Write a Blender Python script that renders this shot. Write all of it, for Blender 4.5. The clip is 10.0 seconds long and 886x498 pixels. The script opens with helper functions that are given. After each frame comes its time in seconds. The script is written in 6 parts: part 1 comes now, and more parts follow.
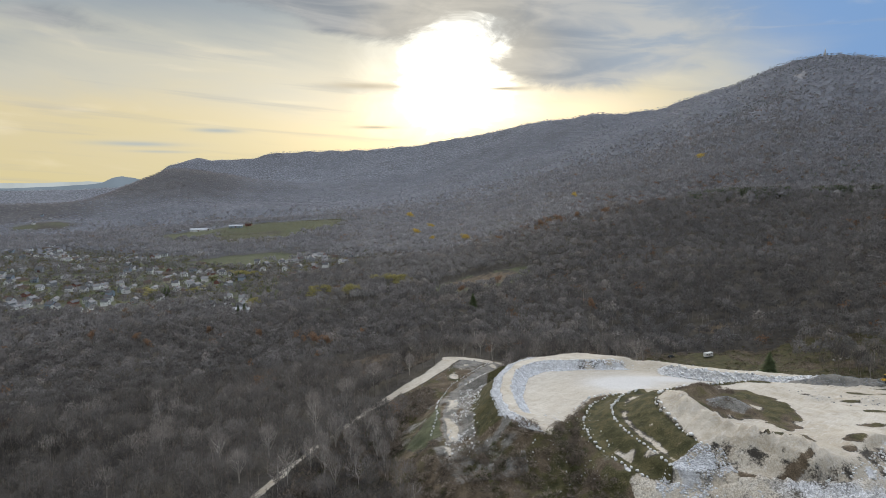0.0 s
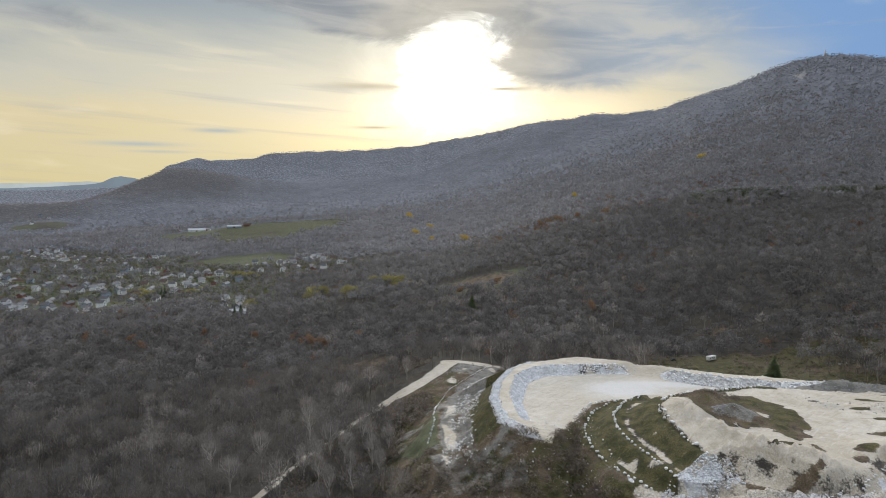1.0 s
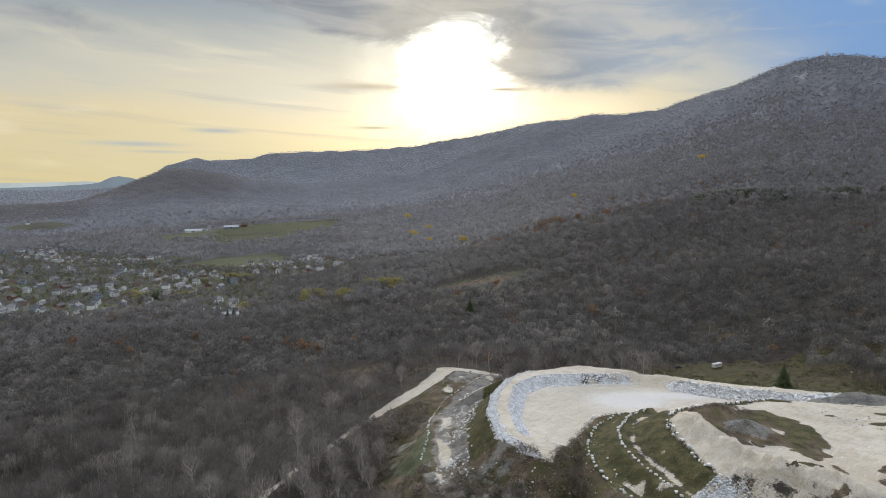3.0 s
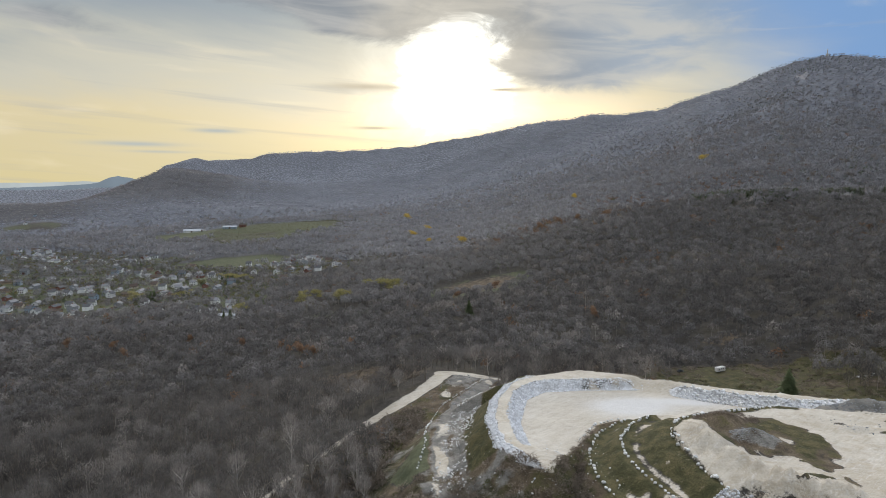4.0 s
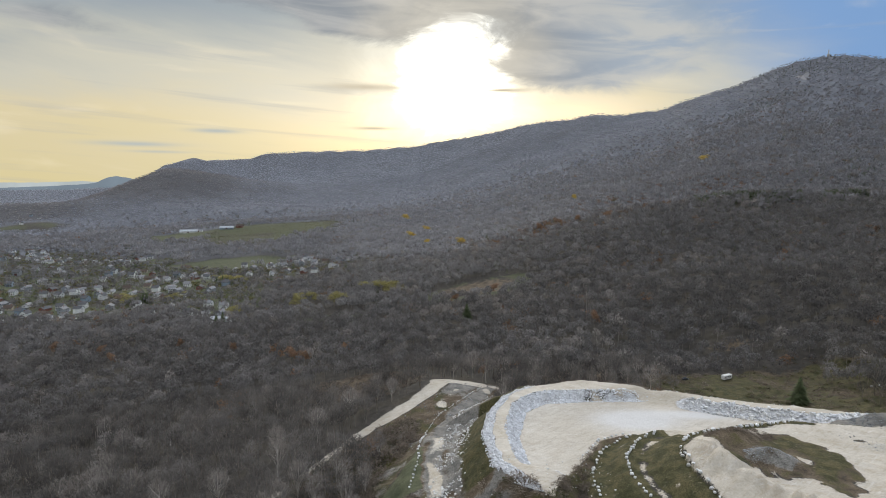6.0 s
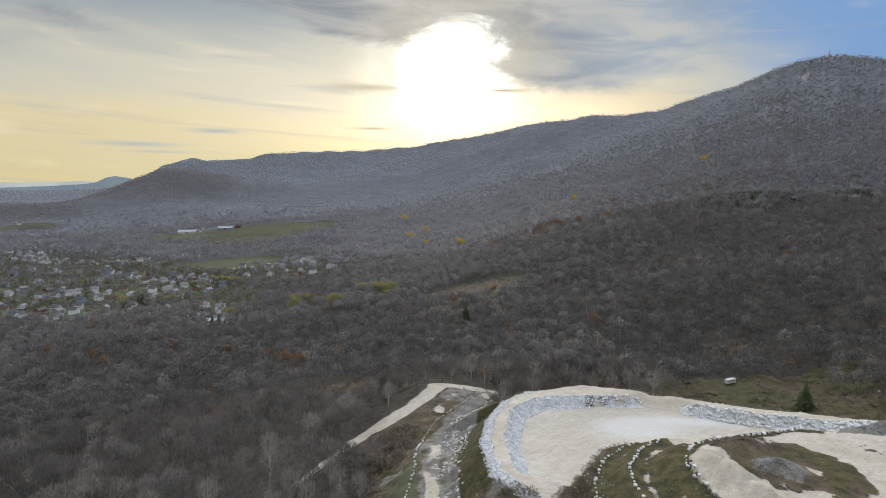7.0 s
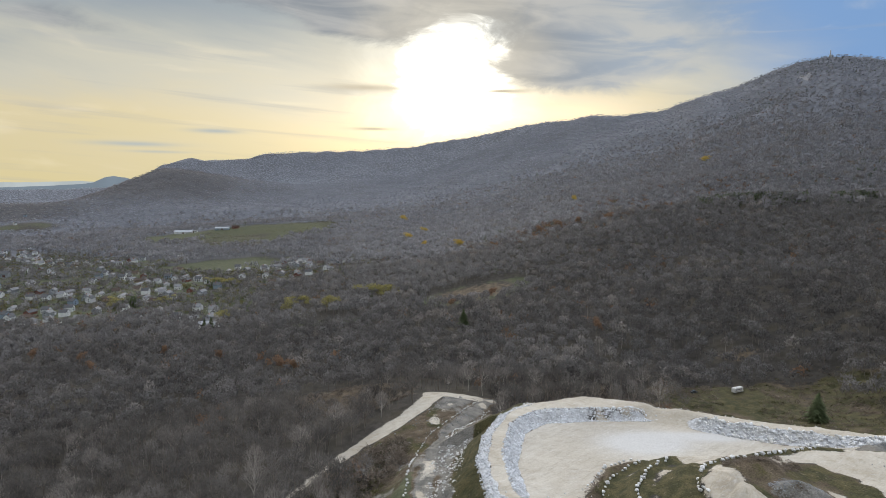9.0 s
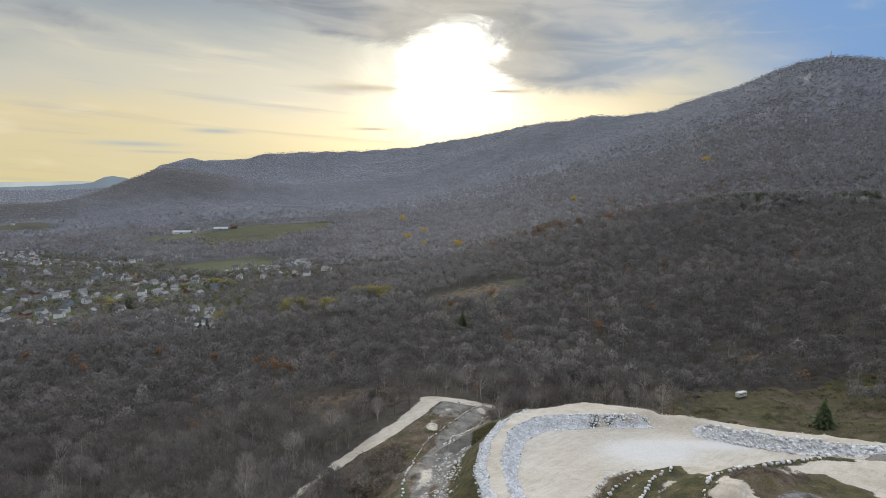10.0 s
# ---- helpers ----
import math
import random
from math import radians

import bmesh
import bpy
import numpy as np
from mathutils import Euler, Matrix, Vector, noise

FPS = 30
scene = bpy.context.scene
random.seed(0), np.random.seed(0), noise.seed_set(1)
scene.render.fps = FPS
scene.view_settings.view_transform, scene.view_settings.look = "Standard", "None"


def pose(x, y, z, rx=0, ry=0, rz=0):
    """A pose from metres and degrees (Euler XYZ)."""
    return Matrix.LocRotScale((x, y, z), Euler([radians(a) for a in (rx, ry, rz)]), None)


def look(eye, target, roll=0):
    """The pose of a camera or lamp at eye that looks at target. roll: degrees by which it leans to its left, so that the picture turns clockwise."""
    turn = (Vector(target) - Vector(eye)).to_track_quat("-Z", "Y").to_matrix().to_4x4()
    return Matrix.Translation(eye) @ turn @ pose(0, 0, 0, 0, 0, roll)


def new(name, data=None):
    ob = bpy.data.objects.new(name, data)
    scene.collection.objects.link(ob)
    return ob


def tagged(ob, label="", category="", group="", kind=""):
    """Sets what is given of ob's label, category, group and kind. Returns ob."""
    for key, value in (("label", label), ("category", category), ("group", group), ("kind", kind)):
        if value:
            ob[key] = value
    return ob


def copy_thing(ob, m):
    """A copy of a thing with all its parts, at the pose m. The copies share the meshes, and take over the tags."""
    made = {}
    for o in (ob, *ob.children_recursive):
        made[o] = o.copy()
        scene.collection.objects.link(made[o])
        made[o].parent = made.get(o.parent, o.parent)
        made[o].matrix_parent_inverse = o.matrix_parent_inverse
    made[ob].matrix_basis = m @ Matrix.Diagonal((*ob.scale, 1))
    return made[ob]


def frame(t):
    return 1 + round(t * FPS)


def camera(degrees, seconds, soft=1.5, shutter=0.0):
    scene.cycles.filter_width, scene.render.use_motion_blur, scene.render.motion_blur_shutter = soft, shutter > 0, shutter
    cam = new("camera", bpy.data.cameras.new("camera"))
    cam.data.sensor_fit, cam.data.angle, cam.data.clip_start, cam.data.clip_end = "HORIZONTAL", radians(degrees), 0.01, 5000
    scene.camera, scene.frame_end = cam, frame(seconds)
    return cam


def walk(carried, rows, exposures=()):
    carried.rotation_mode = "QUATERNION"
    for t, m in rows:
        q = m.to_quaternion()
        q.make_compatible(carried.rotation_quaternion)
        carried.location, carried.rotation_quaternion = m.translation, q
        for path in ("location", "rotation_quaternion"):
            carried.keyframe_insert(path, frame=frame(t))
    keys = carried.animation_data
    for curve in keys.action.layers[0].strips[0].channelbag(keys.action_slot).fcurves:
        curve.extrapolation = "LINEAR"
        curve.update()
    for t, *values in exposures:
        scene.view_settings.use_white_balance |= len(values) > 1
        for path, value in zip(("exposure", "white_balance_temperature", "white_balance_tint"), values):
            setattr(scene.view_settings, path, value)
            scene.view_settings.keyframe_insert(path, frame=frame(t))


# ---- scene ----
cam = camera(72.0, 10.0, soft=0.75)
# seconds, x, y, z, yaw, pitch, roll
ROWS = [
    (0.0, 0.00, 0.00, 120.00, 0.000, -6.100, 0.000),
    (1.5, 1.45, 10.73, 120.05, -0.036, -6.069, -0.063),
    (3.0, 2.89, 21.37, 120.10, -0.072, -6.038, -0.127),
    (4.5, 4.31, 31.94, 120.15, -0.108, -6.007, -0.190),
    (6.0, 5.73, 42.42, 120.20, -0.143, -5.976, -0.254),
    (7.5, 7.13, 52.83, 120.25, -0.179, -5.946, -0.317),
    (9.0, 8.53, 63.16, 120.30, -0.215, -5.915, -0.381),
    (10.0, 9.45, 70.00, 120.33, -0.239, -5.894, -0.423),
]
walk(cam, [(t, pose(x, y, z, 90 + pitch, roll, yaw)) for t, x, y, z, yaw, pitch, roll in ROWS],
     exposures=[(0.0, 0.0), (10.0, 0.0)])

# ---------------------------------------------------------------- world, sun
SUN_AZ, SUN_EL = 1.2, 10.5          # degrees right of +y, degrees up


def node(nt, kind, **values):
    n = nt.nodes.new(kind)
    for k, v in values.items():
        if k in n.inputs:
            n.inputs[k].default_value = v
        else:
            setattr(n, k, v)
    return n


class Graph:
    """Short hand for node trees."""

    def __init__(self, nt):
        self.nt = nt

    def put(self, sock, v):
        if isinstance(v, bpy.types.NodeSocket):
            self.nt.links.new(v, sock)
        elif v is not None:
            if sock.type == "RGBA" and not isinstance(v, (int, float)) and len(v) == 3:
                v = (*v, 1.0)
            sock.default_value = v

    def math(self, op, a, b=None, c=None, clamp=False):
        n = self.nt.nodes.new("ShaderNodeMath")
        n.operation, n.use_clamp = op, clamp
        for s, v in zip(n.inputs, (a, b, c)):
            self.put(s, v)
        return n.outputs[0]

    def vmath(self, op, a, b=None):
        n = self.nt.nodes.new("ShaderNodeVectorMath")
        n.operation = op
        for s, v in zip(n.inputs, (a, b)):
            self.put(s, v)
        return n.outputs["Value"] if op in ("DOT_PRODUCT", "LENGTH") else n.outputs[0]

    def mix(self, f, a, b, blend="MIX"):
        n = self.nt.nodes.new("ShaderNodeMix")
        n.data_type, n.blend_type = "RGBA", blend
        self.put(n.inputs[0], f)
        self.put(n.inputs[6], a)
        self.put(n.inputs[7], b)
        return n.outputs[2]

    def ramp(self, f, lo, hi, a=0.0, b=1.0):
        n = self.nt.nodes.new("ShaderNodeMapRange")
        n.interpolation_type = "SMOOTHSTEP"
        for s, v in zip(n.inputs, (f, lo, hi, a, b)):
            self.put(s, v)
        return n.outputs[0]

    def noise(self, vec, scale, detail=4.0, rough=0.55, distort=0.0):
        n = self.nt.nodes.new("ShaderNodeTexNoise")
        self.put(n.inputs["Vector"], vec)
        n.inputs["Scale"].default_value, n.inputs["Detail"].default_value = scale, detail
        n.inputs["Roughness"].default_value, n.inputs["Distortion"].default_value = rough, distort
        return n.outputs["Fac"]

    def xyz(self, x, y, z):
        n = self.nt.nodes.new("ShaderNodeCombineXYZ")
        for s, v in zip(n.inputs, (x, y, z)):
            self.put(s, v)
        return n.outputs[0]

    def split(self, v):
        n = self.nt.nodes.new("ShaderNodeSeparateXYZ")
        self.put(n.inputs[0], v)
        return n.outputs


def make_world():
    w = bpy.data.worlds.new("evening_sky")
    scene.world = w
    w.use_nodes = True
    nt = w.node_tree
    nt.nodes.clear()
    g = Graph(nt)
    tc = nt.nodes.new("ShaderNodeTexCoord")
    d = g.vmath("NORMALIZE", tc.outputs["Generated"])
    x, y, z = g.split(d)
    az = g.math("MULTIPLY", g.math("ARCTAN2", x, y), 180 / math.pi)
    el = g.math("MULTIPLY", g.math("ARCSINE", z), 180 / math.pi)

    def blob(a, e, sa, se, amp=1.0):
        u = g.math("DIVIDE", g.math("SUBTRACT", az, a), sa)
        v = g.math("DIVIDE", g.math("SUBTRACT", el, e), se)
        r2 = g.math("ADD", g.math("MULTIPLY", u, u), g.math("MULTIPLY", v, v))
        return g.math("MULTIPLY", g.math("EXPONENT", g.math("MULTIPLY", r2, -1.0)), amp)

    def field(sx, sy, seed, scale, detail=6, rough=0.55, distort=0.5, tilt=0.06):
        """Cloud streaks, stretched sideways and sloping a little."""
        e = g.math("ADD", el, g.math("MULTIPLY", az, tilt))
        return g.noise(g.xyz(g.math("MULTIPLY", az, sx), g.math("MULTIPLY", e, sy), seed), scale, detail, rough, distort)

    big, fine, wisp = field(0.05, 0.20, 3.7, 1.1), field(0.07, 0.34, 9.1, 1.5, 6, 0.5), field(0.03, 0.60, 1.3, 1.5, 5, 0.5, 0.3)
    puff = field(0.16, 0.30, 5.5, 1.0, 6, 0.62, 0.7, 0.0)
    soft = g.math("MULTIPLY", g.math("SUBTRACT", big, 0.5), 9.0)
    e2 = g.math("ADD", el, soft)
    # thin veil: yellow low down, cream above, blue-grey high up
    veil = g.mix(g.ramp(e2, -1.0, 6.5), (0.70, 0.60, 0.33), (0.70, 0.61, 0.40))
    veil = g.mix(g.ramp(e2, 4.5, 10.0), veil, (0.58, 0.565, 0.48))
    veil = g.mix(g.ramp(e2, 9.0, 15.0), veil, (0.32, 0.37, 0.405))
    # open blue towards the upper right and a paler gap at the upper left
    blue = g.math("MULTIPLY", g.ramp(g.math("ADD", g.math("ADD", az, soft), g.math("MULTIPLY", el, 0.8)), 27.0, 43.0), g.ramp(el, 2.0, 9.0))
    veil = g.mix(blue, veil, (0.205, 0.355, 0.62))
    gap = blob(-33, 16.6, 9, 2.0, 0.85)
    veil = g.mix(gap, veil, (0.20, 0.28, 0.40))
    # glow of the low sun behind thin cloud
    halo, wide = blob(0.3, 4.5, 12.0, 5.0, 0.55), blob(-3.0, 7.0, 22.0, 9.0, 0.22)
    veil = g.mix(1.0, veil, g.mix(1.0, (1.0, 0.70, 0.30), halo, "MULTIPLY"), "ADD")
    veil = g.mix(1.0, veil, g.mix(1.0, (1.0, 0.90, 0.70), wide, "MULTIPLY"), "ADD")
    veil = g.mix(1.0, veil, g.mix(1.0, (1.0, 0.72, 0.38), blob(11.5, 6.6, 7.0, 1.5, 0.30), "MULTIPLY"), "ADD")
    # streaks
    veil = g.mix(g.ramp(wisp, 0.52, 0.70, 0.0, 0.32), veil, (0.40, 0.43, 0.46))
    veil = g.mix(g.ramp(fine, 0.56, 0.74, 0.0, 0.28), veil, (0.95, 0.84, 0.62))
    u = g.math("DIVIDE", g.math("SUBTRACT", az, 0.7), 5.6)
    v = g.math("DIVIDE", g.math("SUBTRACT", el, 9.9), 5.7)
    rad = g.math("SQRT", g.math("ADD", g.math("MULTIPLY", u, u), g.math("MULTIPLY", v, v)))
    rad = g.math("ADD", rad, g.math("MULTIPLY", g.math("SUBTRACT", puff, 0.5), 1.2))
    core = g.math("ADD", g.math("MULTIPLY", g.ramp(rad, 1.10, 0.55), 2.2), g.math("MULTIPLY", g.ramp(rad, 1.9, 0.6), 0.40))
    sky = g.mix(1.0, veil, g.mix(1.0, (1.0, 0.94, 0.80), core, "MULTIPLY"), "ADD")
    # grey cloud that cuts the glow: over it and to its right
    over = g.math("ADD", blob(-7.0, 14.7, 6.0, 2.0, 1.25), blob(8.0, 16.8, 12.0, 2.2, 1.1))
    over = g.math("ADD", over, g.math("ADD", blob(10.5, 11.4, 6.0, 2.6, 1.05), blob(17.0, 12.0, 8.5, 3.6, 0.8)))
    over = g.math("ADD", over, g.math("ADD", blob(-17.0, 16.6, 9.0, 1.6, 0.75), blob(-34.0, 12.6, 8.0, 1.5, 0.48)))
    cloud = g.ramp(g.math("ADD", over, g.math("MULTIPLY", g.math("SUBTRACT", puff, 0.5), 1.1)), 0.25, 0.70, 0.0, 0.93)
    ccol = g.mix(g.ramp(fine, 0.36, 0.64), (0.29, 0.315, 0.345), (0.50, 0.50, 0.49))
    ccol = g.mix(g.ramp(az, 6.0, 20.0), ccol, g.mix(g.ramp(fine, 0.4, 0.62), (0.36, 0.43, 0.52), (0.54, 0.55, 0.54)))
    ccol = g.mix(g.math("MULTIPLY", g.ramp(rad, 2.1, 0.9), 0.30), ccol, (0.95, 0.82, 0.58))
    sky = g.mix(cloud, sky, ccol)
    # small dark bars near the sun
    bars = g.math("ADD", blob(-6.2, 8.8, 3.8, 0.30), g.math("ADD", blob(5.6, 8.6, 2.5, 0.22), blob(-6.3, 5.15, 1.7, 0.14, 0.9)))
    bars = g.math("ADD", bars, g.math("ADD", blob(-26.5, 3.3, 3.2, 0.20, 0.8), g.math("ADD", blob(-20.0, 4.6, 2.0, 0.20, 0.8), blob(-24.5, 2.7, 2.4, 0.12, 0.6))))
    bars = g.math("MULTIPLY", bars, g.ramp(fine, 0.30, 0.55, 0.65, 1.0), clamp=True)
    sky = g.mix(bars, sky, g.mix(g.ramp(az, -16.0, -9.0), (0.44, 0.50, 0.52), (0.62, 0.54, 0.40)))
    sky = g.mix(blob(-13.5, 7.2, 3.4, 0.14, 0.5), sky, (1.0, 0.90, 0.66))
    sky = g.mix(g.math("ADD", blob(-32, 16.8, 8, 1.7, 0.55), blob(-22, 18.5, 9, 2.0, 0.35), clamp=True), sky, (0.235, 0.31, 0.41))
    # out of the view the veil goes on, greyer overhead; the clear sky shows through it
    sky = g.mix(g.ramp(el, 19.0, 38.0), sky, (1.72, 1.78, 1.92))
    nish = node(nt, "ShaderNodeTexSky", sky_type="NISHITA", sun_disc=False, sun_elevation=radians(SUN_EL), sun_rotation=radians(SUN_AZ))
    clear = g.mix(1.0, nish.outputs[0], (0.06, 0.06, 0.06), "MULTIPLY")
    away = g.ramp(g.math("ABSOLUTE", az), 45.0, 85.0, 0.0, 0.45)
    sky = g.mix(away, sky, clear)
    b1, out = nt.nodes.new("ShaderNodeBackground"), nt.nodes.new("ShaderNodeOutputWorld")
    nt.links.new(sky, b1.inputs[0])
    b1.inputs[1].default_value = 1.0
    nt.links.new(b1.outputs[0], out.inputs[0])
    sun = new("sun", bpy.data.lights.new("sun", "SUN"))
    sun.data.energy, sun.data.angle, sun.data.color = 1.3, radians(16), (1.0, 0.88, 0.70)
    a, e = radians(SUN_AZ), radians(SUN_EL)
    sun.matrix_world = look((0, 0, 400), (-math.sin(a) * math.cos(e) * 100, -math.cos(a) * math.cos(e) * 100, 400 - math.sin(e) * 100))


make_world()

# ---------------------------------------------------------------- materials


def material(name, build, rough=0.9, bump=None):
    """build(g, pos) returns a colour socket, or a colour and a height socket."""
    m = bpy.data.materials.new(name)
    m.use_nodes = True
    nt = m.node_tree
    g = Graph(nt)
    bsdf = nt.nodes["Principled BSDF"]
    bsdf.inputs["Roughness"].default_value = rough
    bsdf.inputs["Specular IOR Level"].default_value = 0.2
    pos = nt.nodes.new("ShaderNodeNewGeometry").outputs["Position"]
    made = build(g, pos)
    col, height = made if isinstance(made, tuple) else (made, None)
    g.put(bsdf.inputs["Base Color"], col)
    if height is not None and bump:
        b = nt.nodes.new("ShaderNodeBump")
        b.inputs["Strength"].default_value, b.inputs["Distance"].default_value = bump
        nt.links.new(height, b.inputs["Height"])
        nt.links.new(b.outputs[0], bsdf.inputs["Normal"])
    return m


def two_tone(a, b, scale, fine=None, lo=0.35, hi=0.65, per_object=0.0):
    def build(g, pos):
        f = g.ramp(g.noise(pos, scale, 4), lo, hi)
        col = g.mix(f, a, b)
        if fine:
            k = g.ramp(g.noise(pos, fine, 3), 0.25, 0.75, 0.72, 1.22)
            col = g.mix(1.0, col, g.xyz(k, k, k), "MULTIPLY")
        if per_object:
            info = g.nt.nodes.new("ShaderNodeObjectInfo").outputs["Random"]
            k = g.math("ADD", 1.0 - per_object, g.math("MULTIPLY", info, 2 * per_object))
            col = g.mix(1.0, col, g.xyz(k, k, k), "MULTIPLY")
        return col, g.noise(pos, (fine or scale * 6), 4)
    return build


def ground_build(g, pos):
    """Cover by zone: sand, grass, rubble, gravel, lawn, soil; leaf litter elsewhere, turning haze grey far off."""
    nt = g.nt
    a = nt.nodes.new("ShaderNodeAttribute")
    a.attribute_name = "cover_a"
    b = nt.nodes.new("ShaderNodeAttribute")
    b.attribute_name = "cover_b"
    c = nt.nodes.new("ShaderNodeAttribute")
    c.attribute_name = "cover_c"
    hazed_or_paved, pale_sand, rockface = g.split(c.outputs["Vector"])
    sand, grass, rubble = g.split(a.outputs["Vector"])
    gravel, lawn, soil = g.split(b.outputs["Vector"])
    n_big, n_mid, n_fine = g.noise(pos, 0.035, 5), g.noise(pos, 0.22, 5), g.noise(pos, 1.6, 4)
    jag = g.math("MULTIPLY", g.math("SUBTRACT", g.math("ADD", n_mid, g.math("MULTIPLY", n_fine, 0.6)), 0.8), 0.9)

    def edge(w):
        return g.ramp(g.math("ADD", w, jag), 0.35, 0.62)

    col = g.mix(g.ramp(n_mid, 0.3, 0.7), (0.046, 0.042, 0.036), (0.090, 0.081, 0.070))
    col = g.mix(g.ramp(n_big, 0.5, 0.7, 0.0, 0.5), col, (0.10, 0.085, 0.055))
    # far ground: distance haze put into a bluish grey, also used for streets
    hazed_c = g.mix(g.ramp(g.noise(pos, 0.012, 6), 0.35, 0.65), (0.132, 0.139, 0.157), (0.172, 0.180, 0.200))
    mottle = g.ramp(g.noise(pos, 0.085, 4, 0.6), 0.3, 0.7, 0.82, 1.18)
    hazed_c = g.mix(1.0, hazed_c, g.xyz(mottle, mottle, mottle), "MULTIPLY")
    hazed_c = g.mix(g.ramp(g.noise(pos, 0.004, 4), 0.55, 0.65, 0.0, 0.5), hazed_c, (0.110, 0.110, 0.118))
    col = g.mix(hazed_or_paved, col, hazed_c)
    col = g.mix(edge(rockface), col, (0.28, 0.275, 0.275))
    lawn_c = g.mix(g.ramp(n_mid, 0.3, 0.72), (0.066, 0.075, 0.043), (0.112, 0.117, 0.068))
    col = g.mix(edge(lawn), col, lawn_c)
    soil_c = g.mix(g.ramp(n_mid, 0.3, 0.7), (0.078, 0.060, 0.040), (0.170, 0.134, 0.094))
    col = g.mix(edge(soil), col, soil_c)
    grass_c = g.mix(g.ramp(n_mid, 0.32, 0.68), (0.042, 0.044, 0.019), (0.098, 0.086, 0.041))
    grass_c = g.mix(g.ramp(g.noise(pos, 0.6, 4), 0.60, 0.78, 0.0, 0.7), grass_c, (0.24, 0.20, 0.145))
    col = g.mix(edge(grass), col, grass_c)
    gravel_c = g.mix(g.ramp(n_mid, 0.3, 0.7), (0.130, 0.127, 0.118), (0.255, 0.242, 0.217))
    gravel_c = g.mix(g.ramp(n_fine, 0.55, 0.72, 0.0, 0.6), gravel_c, (0.095, 0.086, 0.064))
    col = g.mix(edge(gravel), col, gravel_c)
    sand_c = g.mix(g.ramp(n_big, 0.3, 0.7), (0.45, 0.405, 0.33), (0.565, 0.525, 0.45))
    sand_c = g.mix(g.ramp(n_mid, 0.42, 0.75, 0.0, 0.65), sand_c, (0.40, 0.34, 0.255))
    tracks = g.noise(g.vmath("MULTIPLY", pos, (0.10, 0.55, 0.3)), 1.0, 5, 0.6, 1.2)
    sand_c = g.mix(g.ramp(tracks, 0.5, 0.72, 0.0, 0.35), sand_c, (0.60, 0.585, 0.55))
    crust = g.noise(g.vmath("MULTIPLY", pos, (0.35, 0.9, 0.6)), 0.5, 6, 0.62, 1.5)
    sand_c = g.mix(g.ramp(crust, 0.56, 0.70, 0.0, 0.6), sand_c, (0.34, 0.30, 0.235))
    px, py, pz = g.split(pos)
    across = g.math("SUBTRACT", g.math("MULTIPLY", px, 0.65), g.math("MULTIPLY", py, 0.75))
    down = g.math("MULTIPLY", g.math("ADD", g.math("MULTIPLY", px, 0.75), g.math("MULTIPLY", py, 0.65)), 0.13)
    runnel = g.noise(g.xyz(across, down, pz), 0.85, 5, 0.6, 0.4)
    sand_c = g.mix(g.ramp(runnel, 0.52, 0.70, 0.0, 0.5), sand_c, (0.36, 0.315, 0.245))
    sand_c = g.mix(g.ramp(runnel, 0.44, 0.28, 0.0, 0.5), sand_c, (0.64, 0.62, 0.58))
    sand_c = g.mix(g.ramp(g.math("ADD", pale_sand, g.math("MULTIPLY", jag, 0.4)), 0.25, 0.95, 0.0, 0.85), sand_c, (0.61, 0.605, 0.59))
    col = g.mix(edge(sand), col, sand_c)
    vor = nt.nodes.new("ShaderNodeTexVoronoi")
    vor.inputs["Scale"].default_value = 0.9
    g.put(vor.inputs["Vector"], pos)
    rub_c = g.mix(g.ramp(g.split(vor.outputs["Color"])[0], 0.1, 0.9), (0.44, 0.448, 0.458), (0.64, 0.648, 0.66))
    rub_c = g.mix(g.ramp(n_mid, 0.52, 0.75, 0.0, 0.6), rub_c, (0.28, 0.265, 0.235))
    col = g.mix(edge(rubble), col, rub_c)
    tuft = g.ramp(g.noise(pos, 2.6, 5, 0.65), 0.3, 0.7, 0.55, 1.35)
    tuft = g.math("ADD", 1.0, g.math("MULTIPLY", g.math("SUBTRACT", tuft, 1.0), g.math("MINIMUM", g.math("ADD", grass, soil), 1.0)))
    calm = g.math("SUBTRACT", 1.0, g.math("MULTIPLY", sand, 0.65))
    grain = g.math("ADD", 1.0, g.math("MULTIPLY", g.ramp(n_fine, 0.2, 0.8, -0.2, 0.18), calm))
    k = g.math("MULTIPLY", grain, tuft)
    col = g.mix(1.0, col, g.xyz(k, k, k), "MULTIPLY")
    return col, g.math("ADD", n_fine, g.math("MULTIPLY", n_mid, 2.0))


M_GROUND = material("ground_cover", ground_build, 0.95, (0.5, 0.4))

